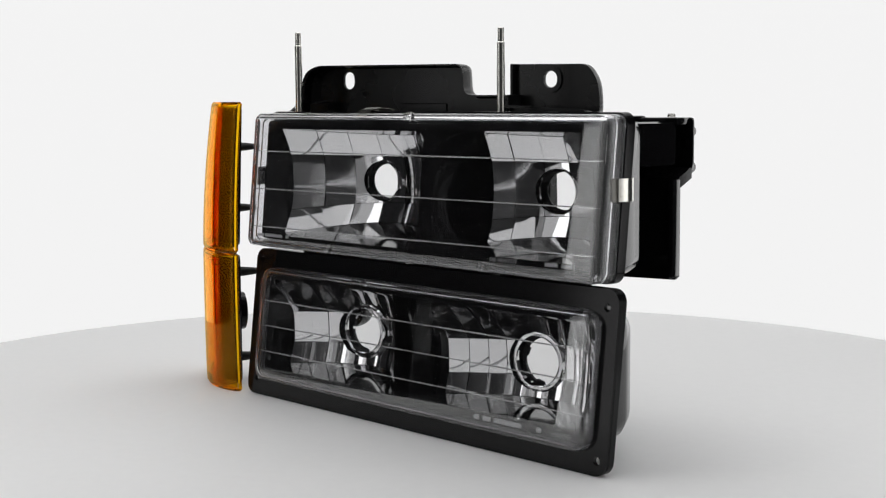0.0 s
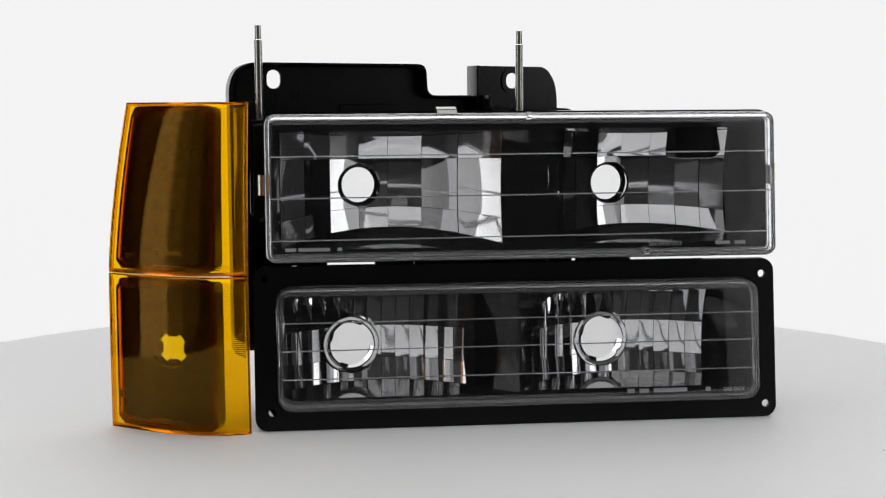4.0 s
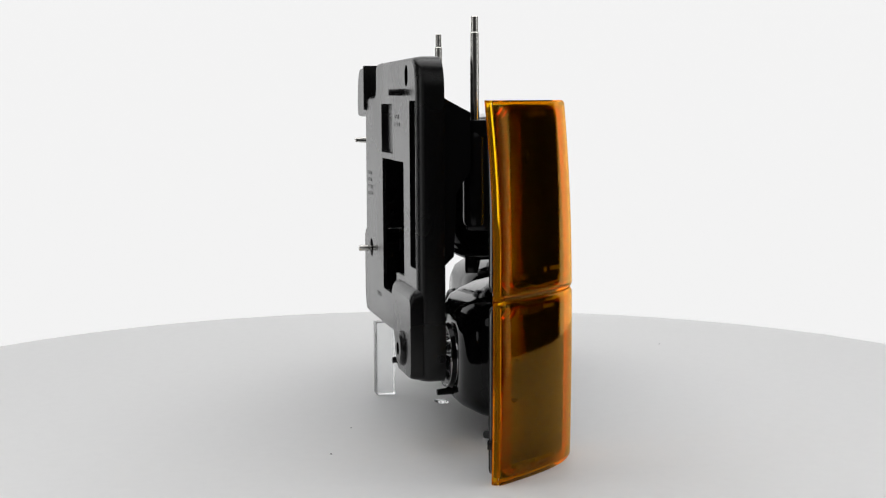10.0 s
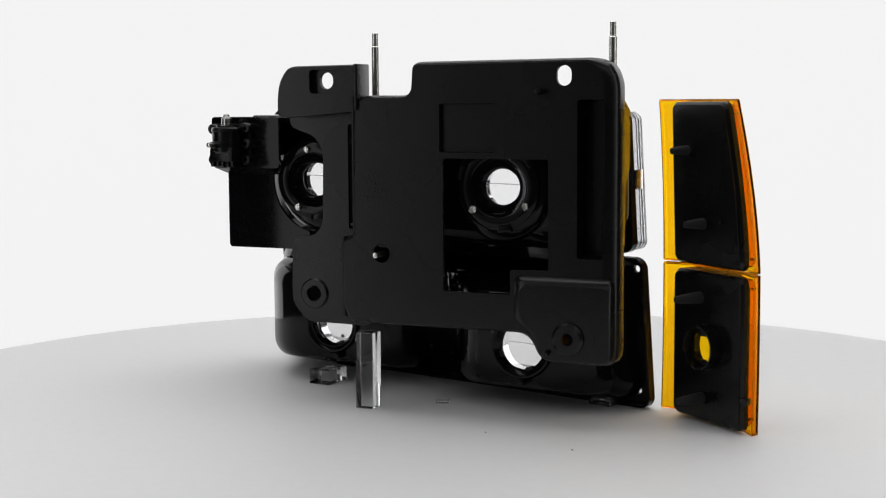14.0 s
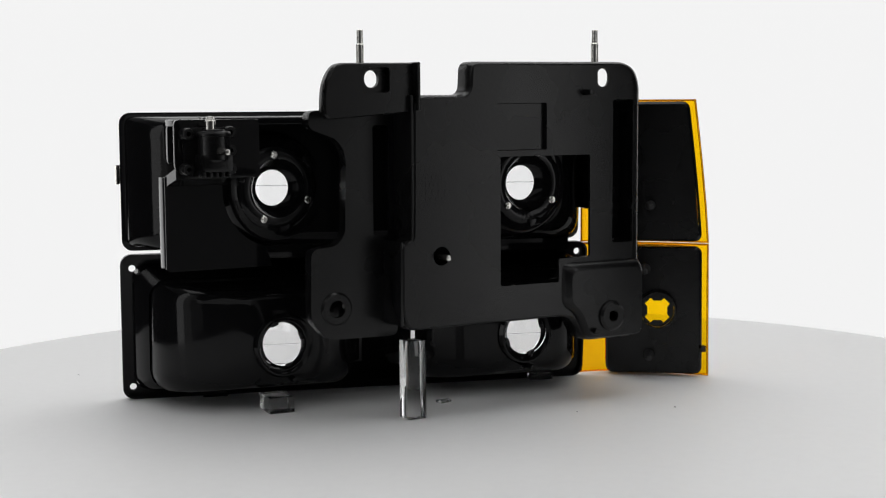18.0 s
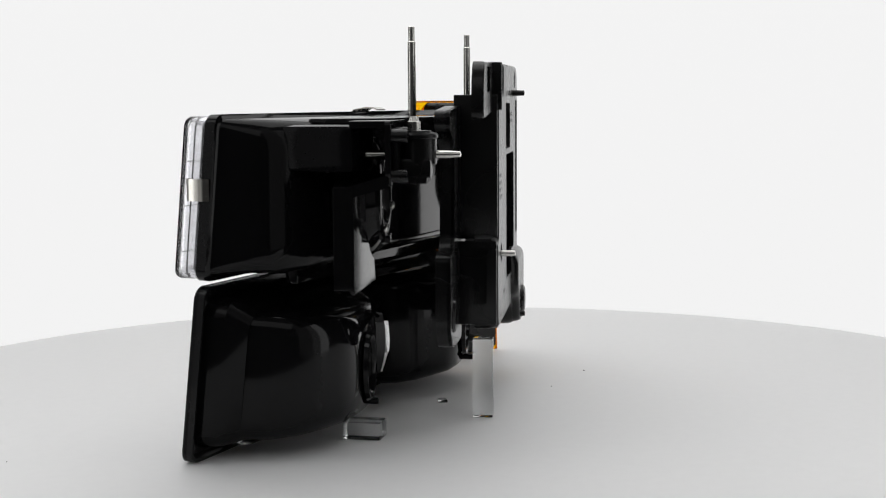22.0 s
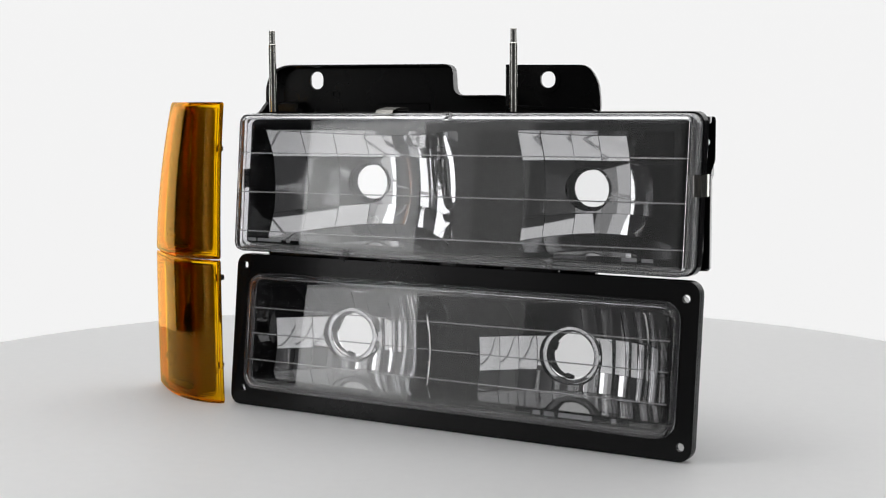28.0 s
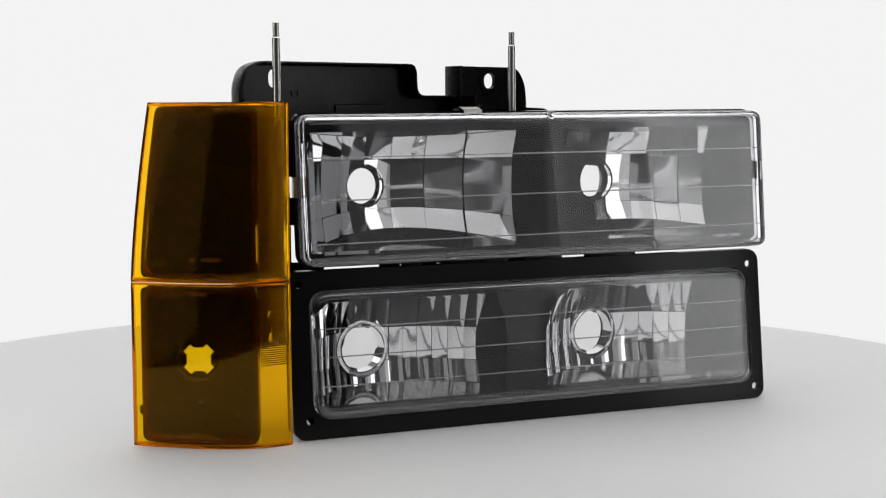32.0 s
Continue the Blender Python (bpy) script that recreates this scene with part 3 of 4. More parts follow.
    plate(bm, i, [foot], 0.0042, 0.0062, lambda s, d, z: br(s, d, z))
    part("foot_pad", bm, MATTE, body)
    bm = bmesh.new()
    lathe(bm, [(0.005, -0.002), (0.005, 0.003), (0.0110, 0.003), (0.0132, 0.0015), (0.0140, -0.002)], along(br(-0.155, 0.0065, 0.0742), (-math.sin(BR_TURN), math.cos(BR_TURN), 0)), 24)
    part("boss", bm, MATTE, body)
    # upper hole tab: a shallow box with a square pocket round its slot, and its upright wall
    tab = rounded([(0.0366, 0.2948), (0.0352, 0.2932), (0.0352, 0.2550), (0.1180, 0.2490), (0.1180, 0.2660), (0.1160, 0.2800), (0.1070, 0.2940)], 0.010)
    slot = rrect(0.0655, 0.0785, 0.2745, 0.2885, 0.0060, 6)
    bm = bmesh.new()
    plate(bm, tab, [slot], -0.0150, -0.0127)
    for v in bm.verts:
        v.co = br(*v.co)
    part("hole_tab", bm, MATTE, body)
    bm = bmesh.new()
    plate(bm, rrect(0.0615, 0.0825, 0.2702, 0.2925, 0.0098, 6), [slot], -0.0168, -0.0148)
    for v in bm.verts:
        v.co = br(*v.co)
    part("slot_rim", bm, MATTE, body)
    tc = Vector((0.076, 0.272))
    bm = bmesh.new()
    loft(bm, [[br(tc.x + (p - tc.x) * k, d, tc.y + (q - tc.y) * k) for p, q in tab] for k, d in ((0.995, -0.0145), (1.0, -0.0127), (1.0, -0.0085), (0.985, -0.0065), (0.955, -0.0057))])
    part("tab_edge", bm, MATTE, body)
    bm = bmesh.new()
    plate(bm, [(tc.x + (p - tc.x) * 0.955, tc.y + (q - tc.y) * 0.955) for p, q in tab], [rrect(0.0590, 0.0850, 0.2705, 0.2908, 0.003, 3)], -0.0077, -0.0055)
    for v in bm.verts:
        v.co = br(*v.co)
    part("tab_back", bm, MATTE, body)
    bm = bmesh.new()
    loft(bm, [[br(p, d, q) for p, q in rrect(0.0590, 0.0850, 0.2705, 0.2908, 0.003, 3)] for d in (-0.0057, -0.0126)])
    part("slot_pocket", bm, MATTE, body)
    bm = bmesh.new()
    block(bm, 0.0348, 0.0380, -0.0210, 0.0025, 0.2560, 0.2950, 0.001)
    for v in bm.verts:
        v.co = br(*v.co)
    part("tab_wall", bm, MATTE, body)
    # forward side panel on the lamp side, with lower hole
    low = rounded([(0.0380, 0.2600), (0.1200, 0.2560), (0.1200, 0.2420), (0.0940, 0.2330), (0.0868, 0.2200), (0.0880, 0.1560), (0.0960, 0.1460),
                   (0.1190, 0.1440), (0.1200, 0.0860), (0.1050, 0.0690), (0.0400, 0.0680)], 0.007)
    bm = bmesh.new()
    plate(bm, low, [rrect(0.0898, 0.1042, 0.0871, 0.1015, 0.006, 4), rrect(0.0470, 0.0620, 0.1530, 0.2440, 0.002, 2)], -0.0345, -0.0315)
    for v in bm.verts:
        v.co = br(*v.co)
    part("side_panel", bm, MATTE, body)
    bm = bmesh.new()
    lo_i = []
    for k in range(len(low)):
        a, c = Vector(low[k - 1]), Vector(low[(k + 1) % len(low)])
        t = (c - a).normalized()
        lo_i.append((low[k][0] + t.y * 0.0024, low[k][1] - t.x * 0.0024))
    loft(bm, [[br(s, -0.032, z) for s, z in low], [br(s, -0.0435, z) for s, z in low], [br(s, -0.0435, z) for s, z in lo_i], [br(s, -0.032, z) for s, z in lo_i]], closed=True)
    part("side_edge", bm, MATTE, body)
    bm = bmesh.new()
    lathe(bm, [(0.0072, -0.003), (0.0072, 0.0020), (0.0122, 0.0020), (0.0138, 0.0005), (0.0142, -0.003)], along(br(0.097, -0.0315, 0.0943), (-math.sin(BR_TURN), math.cos(BR_TURN), 0)), 24)
    part("boss", bm, MATTE, body)
    # step wall between rear plate and side panel
    bm = bmesh.new()
    block(bm, 0.0395, 0.0425, -0.037, -0.001, 0.1500, 0.2685, 0.001)
    block(bm, 0.0500, 0.0530, -0.037, -0.001, 0.0800, 0.1490, 0.001)
    for v in bm.verts:
        v.co = br(*v.co)
    part("step_wall", bm, MATTE, body)
    # slanted gusset towards the lamp on the marker side
    bm = bmesh.new()
    plate(bm, [(-0.012, 0.270), (-0.040, 0.255), (-0.040, 0.212), (-0.029, 0.195), (-0.027, 0.148), (-0.012, 0.133)], [], -0.1915, -0.1885, lambda u, d, z: br(d, u, z))
    part("gusset", bm, GLOSS, body)
    # adjuster stud through the rear plate
    bm = bmesh.new()
    lathe(bm, [(0, 0.012), (0.0022, 0.0115), (0.0026, 0.010), (0.0026, -0.004), (0, -0.004)], along(br(0.0146, 0, 0.1355), (-math.sin(BR_TURN), math.cos(BR_TURN), 0)), 14)
    part("adjuster_stud", bm, STEEL, body, "zinc adjuster stud end")
    # small moulded hooks beside the bosses
    for s, z in ((-0.130, 0.2705), (-0.137, 0.062)):
        bm = bmesh.new()
        lathe(bm, [(0, 0.011), (0.0024, 0.0105), (0.0028, 0), (0.0032, -0.004)], along(br(s, 0.0, z), (-math.sin(BR_TURN), math.cos(BR_TURN), 0)), 12)
        part("hook_pin", bm, MATTE, body)
    # moulded marks that cannot be read
    rnd = random.Random(4)
    for s0, z0, rows in ((-0.100, 0.2500, 2), (0.030, 0.2000, 4), (-0.010, 0.098, 1)):
        for r in range(rows):
            s = s0
            for k in range(4):
                w = rnd.uniform(0.002, 0.005)
                bm = bmesh.new()
                block(bm, s - w, s, -0.0005, 0.0004, z0 - r * 0.006, z0 - r * 0.006 + 0.0028)
                for v in bm.verts:
                    v.co = br(*v.co)
                part("moulded_mark", bm, MATTE, body)
                s -= w + 0.0016
    # arm, plate and aiming adjuster at the far side
    arm = new("adjuster_arm")
    arm.parent = lamp
    arm.matrix_parent_inverse = Matrix.Translation((-b[0], -b[1], -b[2]))
    def turned(bm):
        for v in bm.verts:
            v.co = br(*v.co)
        return bm
    back = (-math.sin(BR_TURN), math.cos(BR_TURN), 0)
    bm = bmesh.new()
    plate(bm, rounded([(0.150, 0.2500), (0.2220, 0.2500), (0.2220, 0.2120), (0.2160, 0.2030), (0.150, 0.2030)], 0.004), [circle(0.2140, 0.2290, 0.0035, 14)], -0.066, -0.062)
    part("arm_plate", soften(turned(bm), 0.0008), GLOSS, arm)
    bm = bmesh.new()
    cut_out = [(0.1225 + 0.05 * math.cos(radians(a)), 0.192 + 0.05 * math.sin(radians(a))) for a in range(12, -84, -8)]
    plate(bm, [(0.2195, 0.1265), (0.2220, 0.1290), (0.2220, 0.2040), *cut_out, (0.129, 0.1265)], [], -0.092, -0.089)
    part("shield_plate", turned(bm), GLOSS, arm)
    bm = bmesh.new()
    block(bm, 0.2185, 0.2222, -0.104, -0.0895, 0.1290, 0.2035, 0.001)
    part("shield_edge", turned(bm), GLOSS, arm)
    bm = bmesh.new()
    block(bm, 0.1960, 0.2340, -0.040, 0.030, 0.2130, 0.2470, 0.005)
    part("arm_beam", bm, GLOSS, arm)
    bm = bmesh.new()
    block(bm, 0.150, 0.220, -0.092, -0.063, 0.2445, 0.2500, 0.0015)
    part("arm_shelf", turned(bm), GLOSS, arm)
    bm = bmesh.new()
    plate(bm, [(-0.091, 0.204), (-0.064, 0.212), (-0.064, 0.203), (-0.089, 0.196)], [], 0.160, 0.221, lambda u, d, z: br(d, u, z))
    part("arm_web", bm, GLOSS, arm)
    adj = new("adjuster")
    adj.parent = lamp
    adj.matrix_parent_inverse = Matrix.Translation((-b[0], -b[1], -b[2]))
    bm = bmesh.new()
    block(bm, 0.1770, 0.2160, -0.0620, -0.0575, 0.2065, 0.2440, 0.002)
    block(bm, 0.1830, 0.2080, -0.0580, -0.0350, 0.2090, 0.2230, 0.003)
    part("gear_case", turned(bm), MATTE, adj)
    gx, gy, _ = br(0.1955, -0.0450, 0)
    bm = bmesh.new()
    lathe(bm, [(0, 0.2425), (0.0085, 0.2425), (0.0090, 0.2412), (0.0126, 0.2408), (0.0135, 0.2395), (0.0135, 0.2375), (0.0127, 0.2368), (0.0127, 0.2190), (0.0110, 0.2170), (0, 0.2170)], Matrix.Translation((gx, gy, 0)), 28)
    part("gear_drum", bm, MATTE, adj, "round moulded gear drum")
    for x, z in ((0.1790, 0.2400), (0.2145, 0.2390), (0.1790, 0.2255), (0.1790, 0.2110), (0.2145, 0.2110)):
        bm = bmesh.new()
        lathe(bm, [(0.0018, -0.004), (0.0018, 0.0075), (0.0042, 0.0075), (0.0048, 0.0065), (0.0048, -0.004)], along(br(x, -0.058, z), back), 16)
        part("case_eyelet", bm, MATTE, adj)
    for k in range(5):
        bm = bmesh.new()
        block(bm, 0.1842 + k * 0.0052, 0.1876 + k * 0.0052, -0.0585, -0.0380, 0.2050, 0.2100, 0.0006)
        part("case_rib", turned(bm), MATTE, adj)
    bm = bmesh.new()
    kx, ky, _ = br(0.197, -0.0485, 0)
    lathe(bm, [(0, 0.0535), (0.0028, 0.053), (0.0036, 0.050), (0.0046, 0.0495), (0.0046, 0.042), (0, 0.042)], Matrix.Translation((kx, ky, 0.1995)), 12)
    part("knob", bm, STEEL, adj, "zinc hexagonal adjuster head")
    bm = bmesh.new()
    lathe(bm, [(0, 0.0545), (0.0022, 0.0535), (0.0028, 0.046), (0.0030, 0.030), (0.0030, -0.055), (0, -0.055)], along(br(0.1955, -0.069, 0.2255), back), 14)
    part("aiming_screw", bm, STEEL, adj, "zinc aiming screw")


build_bracket(headlamp)


# ---- parking lamp ----
def park_map(x, q, z):
    """Depth q behind the raked front of the parking lamp's flange."""
    return (x, q - 0.0942 + 0.115 * z, z)


def build_parking_lamp():
    lamp = thing("parking_lamp", (0.057, -0.05, 0.0), "wide black parking lamp with clear lens and fluted chrome reflectors", "parking lamp")
    TURNING.append(lamp)
    fl = rrect(-0.1605, 0.2708, 0.0004, 0.1315, 0.010, 6)
    win = rrect(-0.1440, 0.2570, 0.0150, 0.1165, 0.014, 6)
    holes = [circle(x, z, 0.0031, 14) for x, z in ((-0.1516, 0.1216), (0.2605, 0.1187), (-0.1468, 0.0150), (0.2618, 0.0111))]
    bm = bmesh.new()
    plate(bm, fl, [win, *holes], 0.0, 0.0035, park_map)
    part("flange", bm, SATIN, lamp, "gloss black flange with corner screw holes")
    bm = bmesh.new()
    rim_o = [park_map(x, 0.0015, z) for x, z in fl]
    rim_b = [park_map(x, 0.0085, z) for x, z in fl]
    inn = rrect(-0.1585, 0.2688, 0.0024, 0.1295, 0.0085, 6)
    loft(bm, [rim_o, rim_b, [park_map(x, 0.0085, z) for x, z in inn], [park_map(x, 0.0015, z) for x, z in inn]], closed=True)
    part("flange_edge", bm, SATIN, lamp)
    bm = bmesh.new()
    lens_cover(bm, lambda x, q, z: park_map(x, q - 0.0085, z), (-0.1425, 0.2560, 0.0160, 0.1155), 0.013, 0.012, 0.0024, 0.003)
    lens = part("lens", bm, CLEAR, lamp, "clear flat plastic lens with rounded corners")
    lens.data.materials.append(HAZE)
    lens.visible_shadow = False
    for z0, z1 in ((0.0866, 0.0883), (0.0645, 0.0657), (0.0419, 0.0422)):
        bm = bmesh.new()
        loft(bm, [[park_map(x, -0.0059 + q, z + e) for q, e in ((0, -0.0005), (0.0010, 0), (0, 0.0005))] for x, z in ((-0.1385, z0), (0.2520, z1))], (True, True))
        part("lens_ridge", bm, RIDGE, lens).visible_shadow = False
    lettering("SAE DOT", 0.224, 0.0235, 0.0045, lens, lambda x, z: park_map(x, -0.0059, z))
    for x0, w in ((0.1430, 0.006), (0.1530, 0.008), (0.1650, 0.028), (0.2090, 0.004)):
        bm = bmesh.new()
        loft(bm, [[park_map(x, -0.0059 + q, z) for x, z in ((x0, 0.0240), (x0 + w, 0.0240), (x0 + w, 0.0272), (x0, 0.0272))] for q in (0, 0.0004)], (True, True))
        part("lettering_bar", bm, ETCH, lens)
    # shallow pan and two bulb bowls behind
    def lp(x0, x1, z0, z1, q, r):
        return [park_map(x, q, z) for x, z in rrect(x0, x1, z0, z1, r, 6)]
    bm = bmesh.new()
    loft(bm, [lp(-0.1500, 0.2610, 0.0080, 0.1230, 0.0030, 0.014), lp(-0.1480, 0.2590, 0.0100, 0.1210, 0.020, 0.016), lp(-0.1400, 0.2480, 0.0140, 0.1120, 0.034, 0.018)])
    part("pan", bm, GLOSS, lamp, "gloss black housing pan")
    for xc, x0, x1 in ((-0.0812, -0.142, 0.020), (0.1359, 0.068, 0.250)):
        bm = bmesh.new()
        def sec(y, a, b2, z0, z1, r):
            k = (y + 0.070) / 0.062
            return [(x, y + (yc + 0.0045) * k + (x - xc) * 0.22 * k * k, z) for x, z in rrect(a, b2, z0, z1, r, 6)]
        yc = -0.0095 if xc < 0 else -0.0045
        at = Vector((xc + 0.001, yc, 0.0563))
        ring = [at + ASIDE * (0.0236 * math.cos(t)) + Vector((0, 0, 0.0236 * math.sin(t))) - AXIS * 0.0025 for t in [radians(45 + 360 * (k - 3) / 28) for k in range(28)]]
        loft(bm, [sec(-0.070, x0, x1, 0.013, 0.114, 0.016), sec(-0.045, x0 + 0.003, x1 - 0.006, 0.0142, 0.112, 0.016), sec(-0.032, x0 + 0.006, x1 - 0.016, 0.0160, 0.1095, 0.017),
                  sec(-0.022, x0 + 0.011, x1 - 0.030, 0.0185, 0.1060, 0.018), sec(-0.013, x0 + 0.020, min(x1 - 0.045, xc + 0.062), 0.0205, 0.1020, 0.018),
                  sec(-0.0080, max(x0 + 0.028, xc - 0.036), xc + 0.044, 0.0235, 0.0960, 0.020), ring])
        part("bowl_back", bm, GLOSS, lamp)
        c = collar(lamp, at, AXIS, 0.0192, 0.0250, 0.004 if xc < 0 else 0.007, lugs=4)
        bm = bmesh.new()
        lathe(bm, [(0.0194, 0.0), (0.0198, -0.0105), (0.0206, -0.0112), (0.0212, -0.0095), (0.0232, -0.0095), (0.0238, -0.0110), (0.0247, -0.0105), (0.0250, 0.0)], along((xc, -0.0105, 0.057), (0.5 * AXIS.x, 1, 0)), 44)
        part("bulb_ring", bm, CHROME, c, "bright ring round the bulb hole")
        bm = bmesh.new()
        lathe(bm, [(0, 0.013), (0.0026, 0.0125), (0.003, 0.0), (0.0036, -0.004)], along((xc + (0.0 if xc < 0 else -0.004), -0.013, 0.0270), (AXIS.x, AXIS.y, -0.05)), 12)
        part("locating_pin", bm, GLOSS, lamp)
    # black surround
    mouths = ((-0.1400, 0.0552, 0.0245, 0.1060), (0.0577, 0.2470, 0.0265, 0.1065))
    op = [rrect(*m, 0.002, 2) for m in mouths]
    bm = bmesh.new()
    plate(bm, rrect(-0.1440, 0.2570, 0.0150, 0.1165, 0.012, 6), op, 0.0055, 0.0075, park_map)
    part("surround", bm, BEZEL, lamp, "gloss black inner surround")
    def front(z):
        return park_map(0, 0.0055, z)[1]
    c1 = [-0.137 + 0.155 * k / 13 for k in range(14)]
    c2 = [0.073 + 0.149 * k / 12 for k in range(13)]
    reflector(lamp, -0.0812, 0.057, c1, (0.026, 0.0445, 0.0725, 0.1045), -0.016, 0.0387, 0.042, 0.0240, front, mouths[0], 0.006, 0.0006, 8, 0.336, 0.5, (0.0, 0.0), 16.0)
    reflector(lamp, 0.1359, 0.057, c2, (0.028, 0.0445, 0.0725, 0.105), -0.017, 0.043, 0.042, 0.0240, front, mouths[1], 0.006, 0.0006, 9, 0.26, 0.5, (0.0, 0.0), 16.0)
    # lip along the top that fills the slit to the headlamp
    for x0, x1 in ((-0.062, -0.046), (-0.03, 0.03), (0.045, 0.080), (0.105, 0.150)):
        bm = bmesh.new()
        block(bm, x0, x1, -0.076, -0.066, 0.1285, 0.1345, 0.0008)
        part("top_lip", bm, GLOSS, lamp)
    return lamp


parking = build_parking_lamp()


# ---- side markers ----
MU = Vector((-0.9325, 0.3612))
MN = Vector((-0.3612, -0.9325))


def mark(u, w, z):
    """Marker frame: u from its inner edge outwards, w out of its face."""
    return (-0.164 + u * MU.x + w * MN.x, -0.1015 + u * MU.y + w * MN.y, z)


def rear_edge(z):
    return 0.1226 - 0.0010 * max(0.0, z) / 0.127 if z < 0.127 else 0.1216 - 0.0140 * ((z - 0.127) / 0.1365) ** 1.3


def lay_back(v, z):
    """The marker's face lies back at its outer end and towards the top."""
    return 0.0028 * v * v + (0.0033 + 0.0056 * v) * (max(0.0, z - 0.127) / 0.137) ** 2


def bulge(u, z):
    v = min(max(u / rear_edge(z), 0), 1)
    turn = (0.0, 0.0076, 0.0122, 0.0143, 0.0146, 0.0138, 0.0120, 0.0096, 0.0067, 0.0035, 0.0)
    k = min(int(v * 10), 9)
    f = v * 10 - k
    a, b, c, d = turn[max(k - 1, 0)], turn[k], turn[k + 1], turn[min(k + 2, 10)]
    if k == 0:
        a = -0.012
    w = b + 0.5 * f * (c - a + f * (2 * a - 5 * b + 4 * c - d + f * (3 * (b - c) + d - a)))
    return w + 0.003 * (1 - ((z - 0.10) / 0.16) ** 2) - lay_back(v, z)


def build_marker(name, z0, z1, hole, label):
    m = thing(name, (-0.22, -0.07, z0), label, "side marker", "side markers")
    TURNING.append(m)
    nu, nz, th, skirt = 22, 16, 0.0018, 0.0056
    bm = bmesh.new()

    def surf(a, b, ins, off):
        """a, b from 0 to 1 over the face, drawn in by ins, off behind the face."""
        z = z0 + ins + (z1 - z0 - 2 * ins) * b
        ur = rear_edge(z)
        u = ins + (ur - 2 * ins) * a
        rim = min(a, 1 - a) * ur
        rim = min(rim, min(b, 1 - b) * (z1 - z0))
        drop = 0.0016 * max(0, 1 - rim / 0.003) ** 2
        return mark(u, bulge(u, z) - off - drop, z)

    def steps(n):
        e = [0, 0.008, 0.02]
        return e + [0.02 + 0.96 * k / n for k in range(1, n)] + [0.98, 0.992, 1]
    A, B = steps(nu), steps(nz)
    def sheet(ins, off):
        g = [[bm.verts.new(surf(a, b, ins, off)) for a in A] for b in B]
        for j in range(len(B) - 1):
            for i in range(len(A) - 1):
                bm.faces.new((g[j][i], g[j][i + 1], g[j + 1][i + 1], g[j + 1][i]))
        return ([g[0][i] for i in range(len(A))] + [g[j][-1] for j in range(1, len(B))] + [g[-1][i] for i in range(len(A) - 2, -1, -1)] + [g[j][0] for j in range(len(B) - 2, 0, -1)])
    o, i2 = sheet(0, 0), sheet(th, th)
    nrm = Vector((MN.x, MN.y, 0))
    for k in range(len(o)):
        bm.faces.new((o[k - 1], o[k], i2[k], i2[k - 1]))
    inner = Vector(mark(0, 0, 0))
    def back(v, d):
        """The return edge is deep at the outer end and all but ends at the inner one."""
        u = (v.co - inner).dot(Vector((MU.x, MU.y, 0)))
        outer = 0.0004 * min(1.0, max(0.0, (u - 0.098) / 0.014))
        return max(0.0021, d * min(1.0, 0.2 + u / 0.05)) + outer if d > 0.004 else d
    rims = [[Vector(v.co) - nrm * back(v, d) for v in row] for row, d in ((o, th + 0.0003), (o, skirt), (i2, skirt - th), (i2, 0.0003))]
    lens = part("lens", bm, AMBER, m, "translucent amber plastic lens")
    lens.visible_shadow = False
    bm = bmesh.new()
    loft(bm, rims, closed=True)
    part("lens_skirt", bm, AMBER_EDGE, lens).visible_shadow = False
    # fine level flutes behind the band beside the tray
    bm = bmesh.new()
    us = [0.0022 + 0.0200 * k / 6 for k in range(7)]
    n = int((z1 - z0 - 0.006) / 0.0008)
    skins = []
    for deep in (0.0003, 0.0007):
        skins.append([[bm.verts.new(mark(u, bulge(u, z) - th - deep - (0.0005 if deep > 0.0005 and j % 2 else 0.0), z)) for u in us]
                      for j, z in ((j, z0 + 0.003 + 0.0008 * j) for j in range(n))])
    for g in skins:
        for a, b in zip(g, g[1:]):
            for i in range(len(us) - 1):
                bm.faces.new((a[i], a[i + 1], b[i + 1], b[i]))
    loops = [g[0] + [r[-1] for r in g[1:]] + g[-1][-2::-1] + [r[0] for r in g[-2:0:-1]] for g in skins]
    for i in range(len(loops[0])):
        bm.faces.new((loops[0][i - 1], loops[0][i], loops[1][i], loops[1][i - 1]))
    part("lens_flutes", bm, AMBER_LIGHT, lens, "fine level flutes in amber plastic", 10.0).visible_shadow = False
    # raised frame line on the back of the lens
    def frame_loop(ins, off):
        pts = []
        zt, zb = z1 - 0.0042 - ins, z0 + 0.0042 + ins
        n = 14
        def at(u, z):
            return mark(u, bulge(u, z) - off, z)
        ua, ub = 0.024 + ins, lambda z: rear_edge(z) - 0.0080 - ins
        r = 0.006
        for k in range(n + 1):
            z = zt - r - (zt - zb - 2 * r) * k / n
            pts.append(at(ua, z))
        for k in range(1, n + 1):
            u = ua + r * (0 if k == 0 else 1) + (ub(zb) - ua - 2 * r) * (k - 1) / (n - 1)
            pts.append(at(u, zb))
        for k in range(n + 1):
            z = zb + r + (zt - zb - 2 * r) * k / n
            pts.append(at(ub(z), z))
        for k in range(1, n + 1):
            u = ub(zt) - r + (ua - ub(zt) + 2 * r) * (k - 1) / (n - 1)
            pts.append(at(u, zt))
        return pts
    bm = bmesh.new()
    loft(bm, [frame_loop(0, th + 0.0002), frame_loop(0, 0.0075), frame_loop(0.0022, 0.0075), frame_loop(0.0022, th + 0.0002)], closed=True)
    part("lens_rib", bm, AMBER_RIB, lens).visible_shadow = False
    # black tray behind
    ins = 0.0245
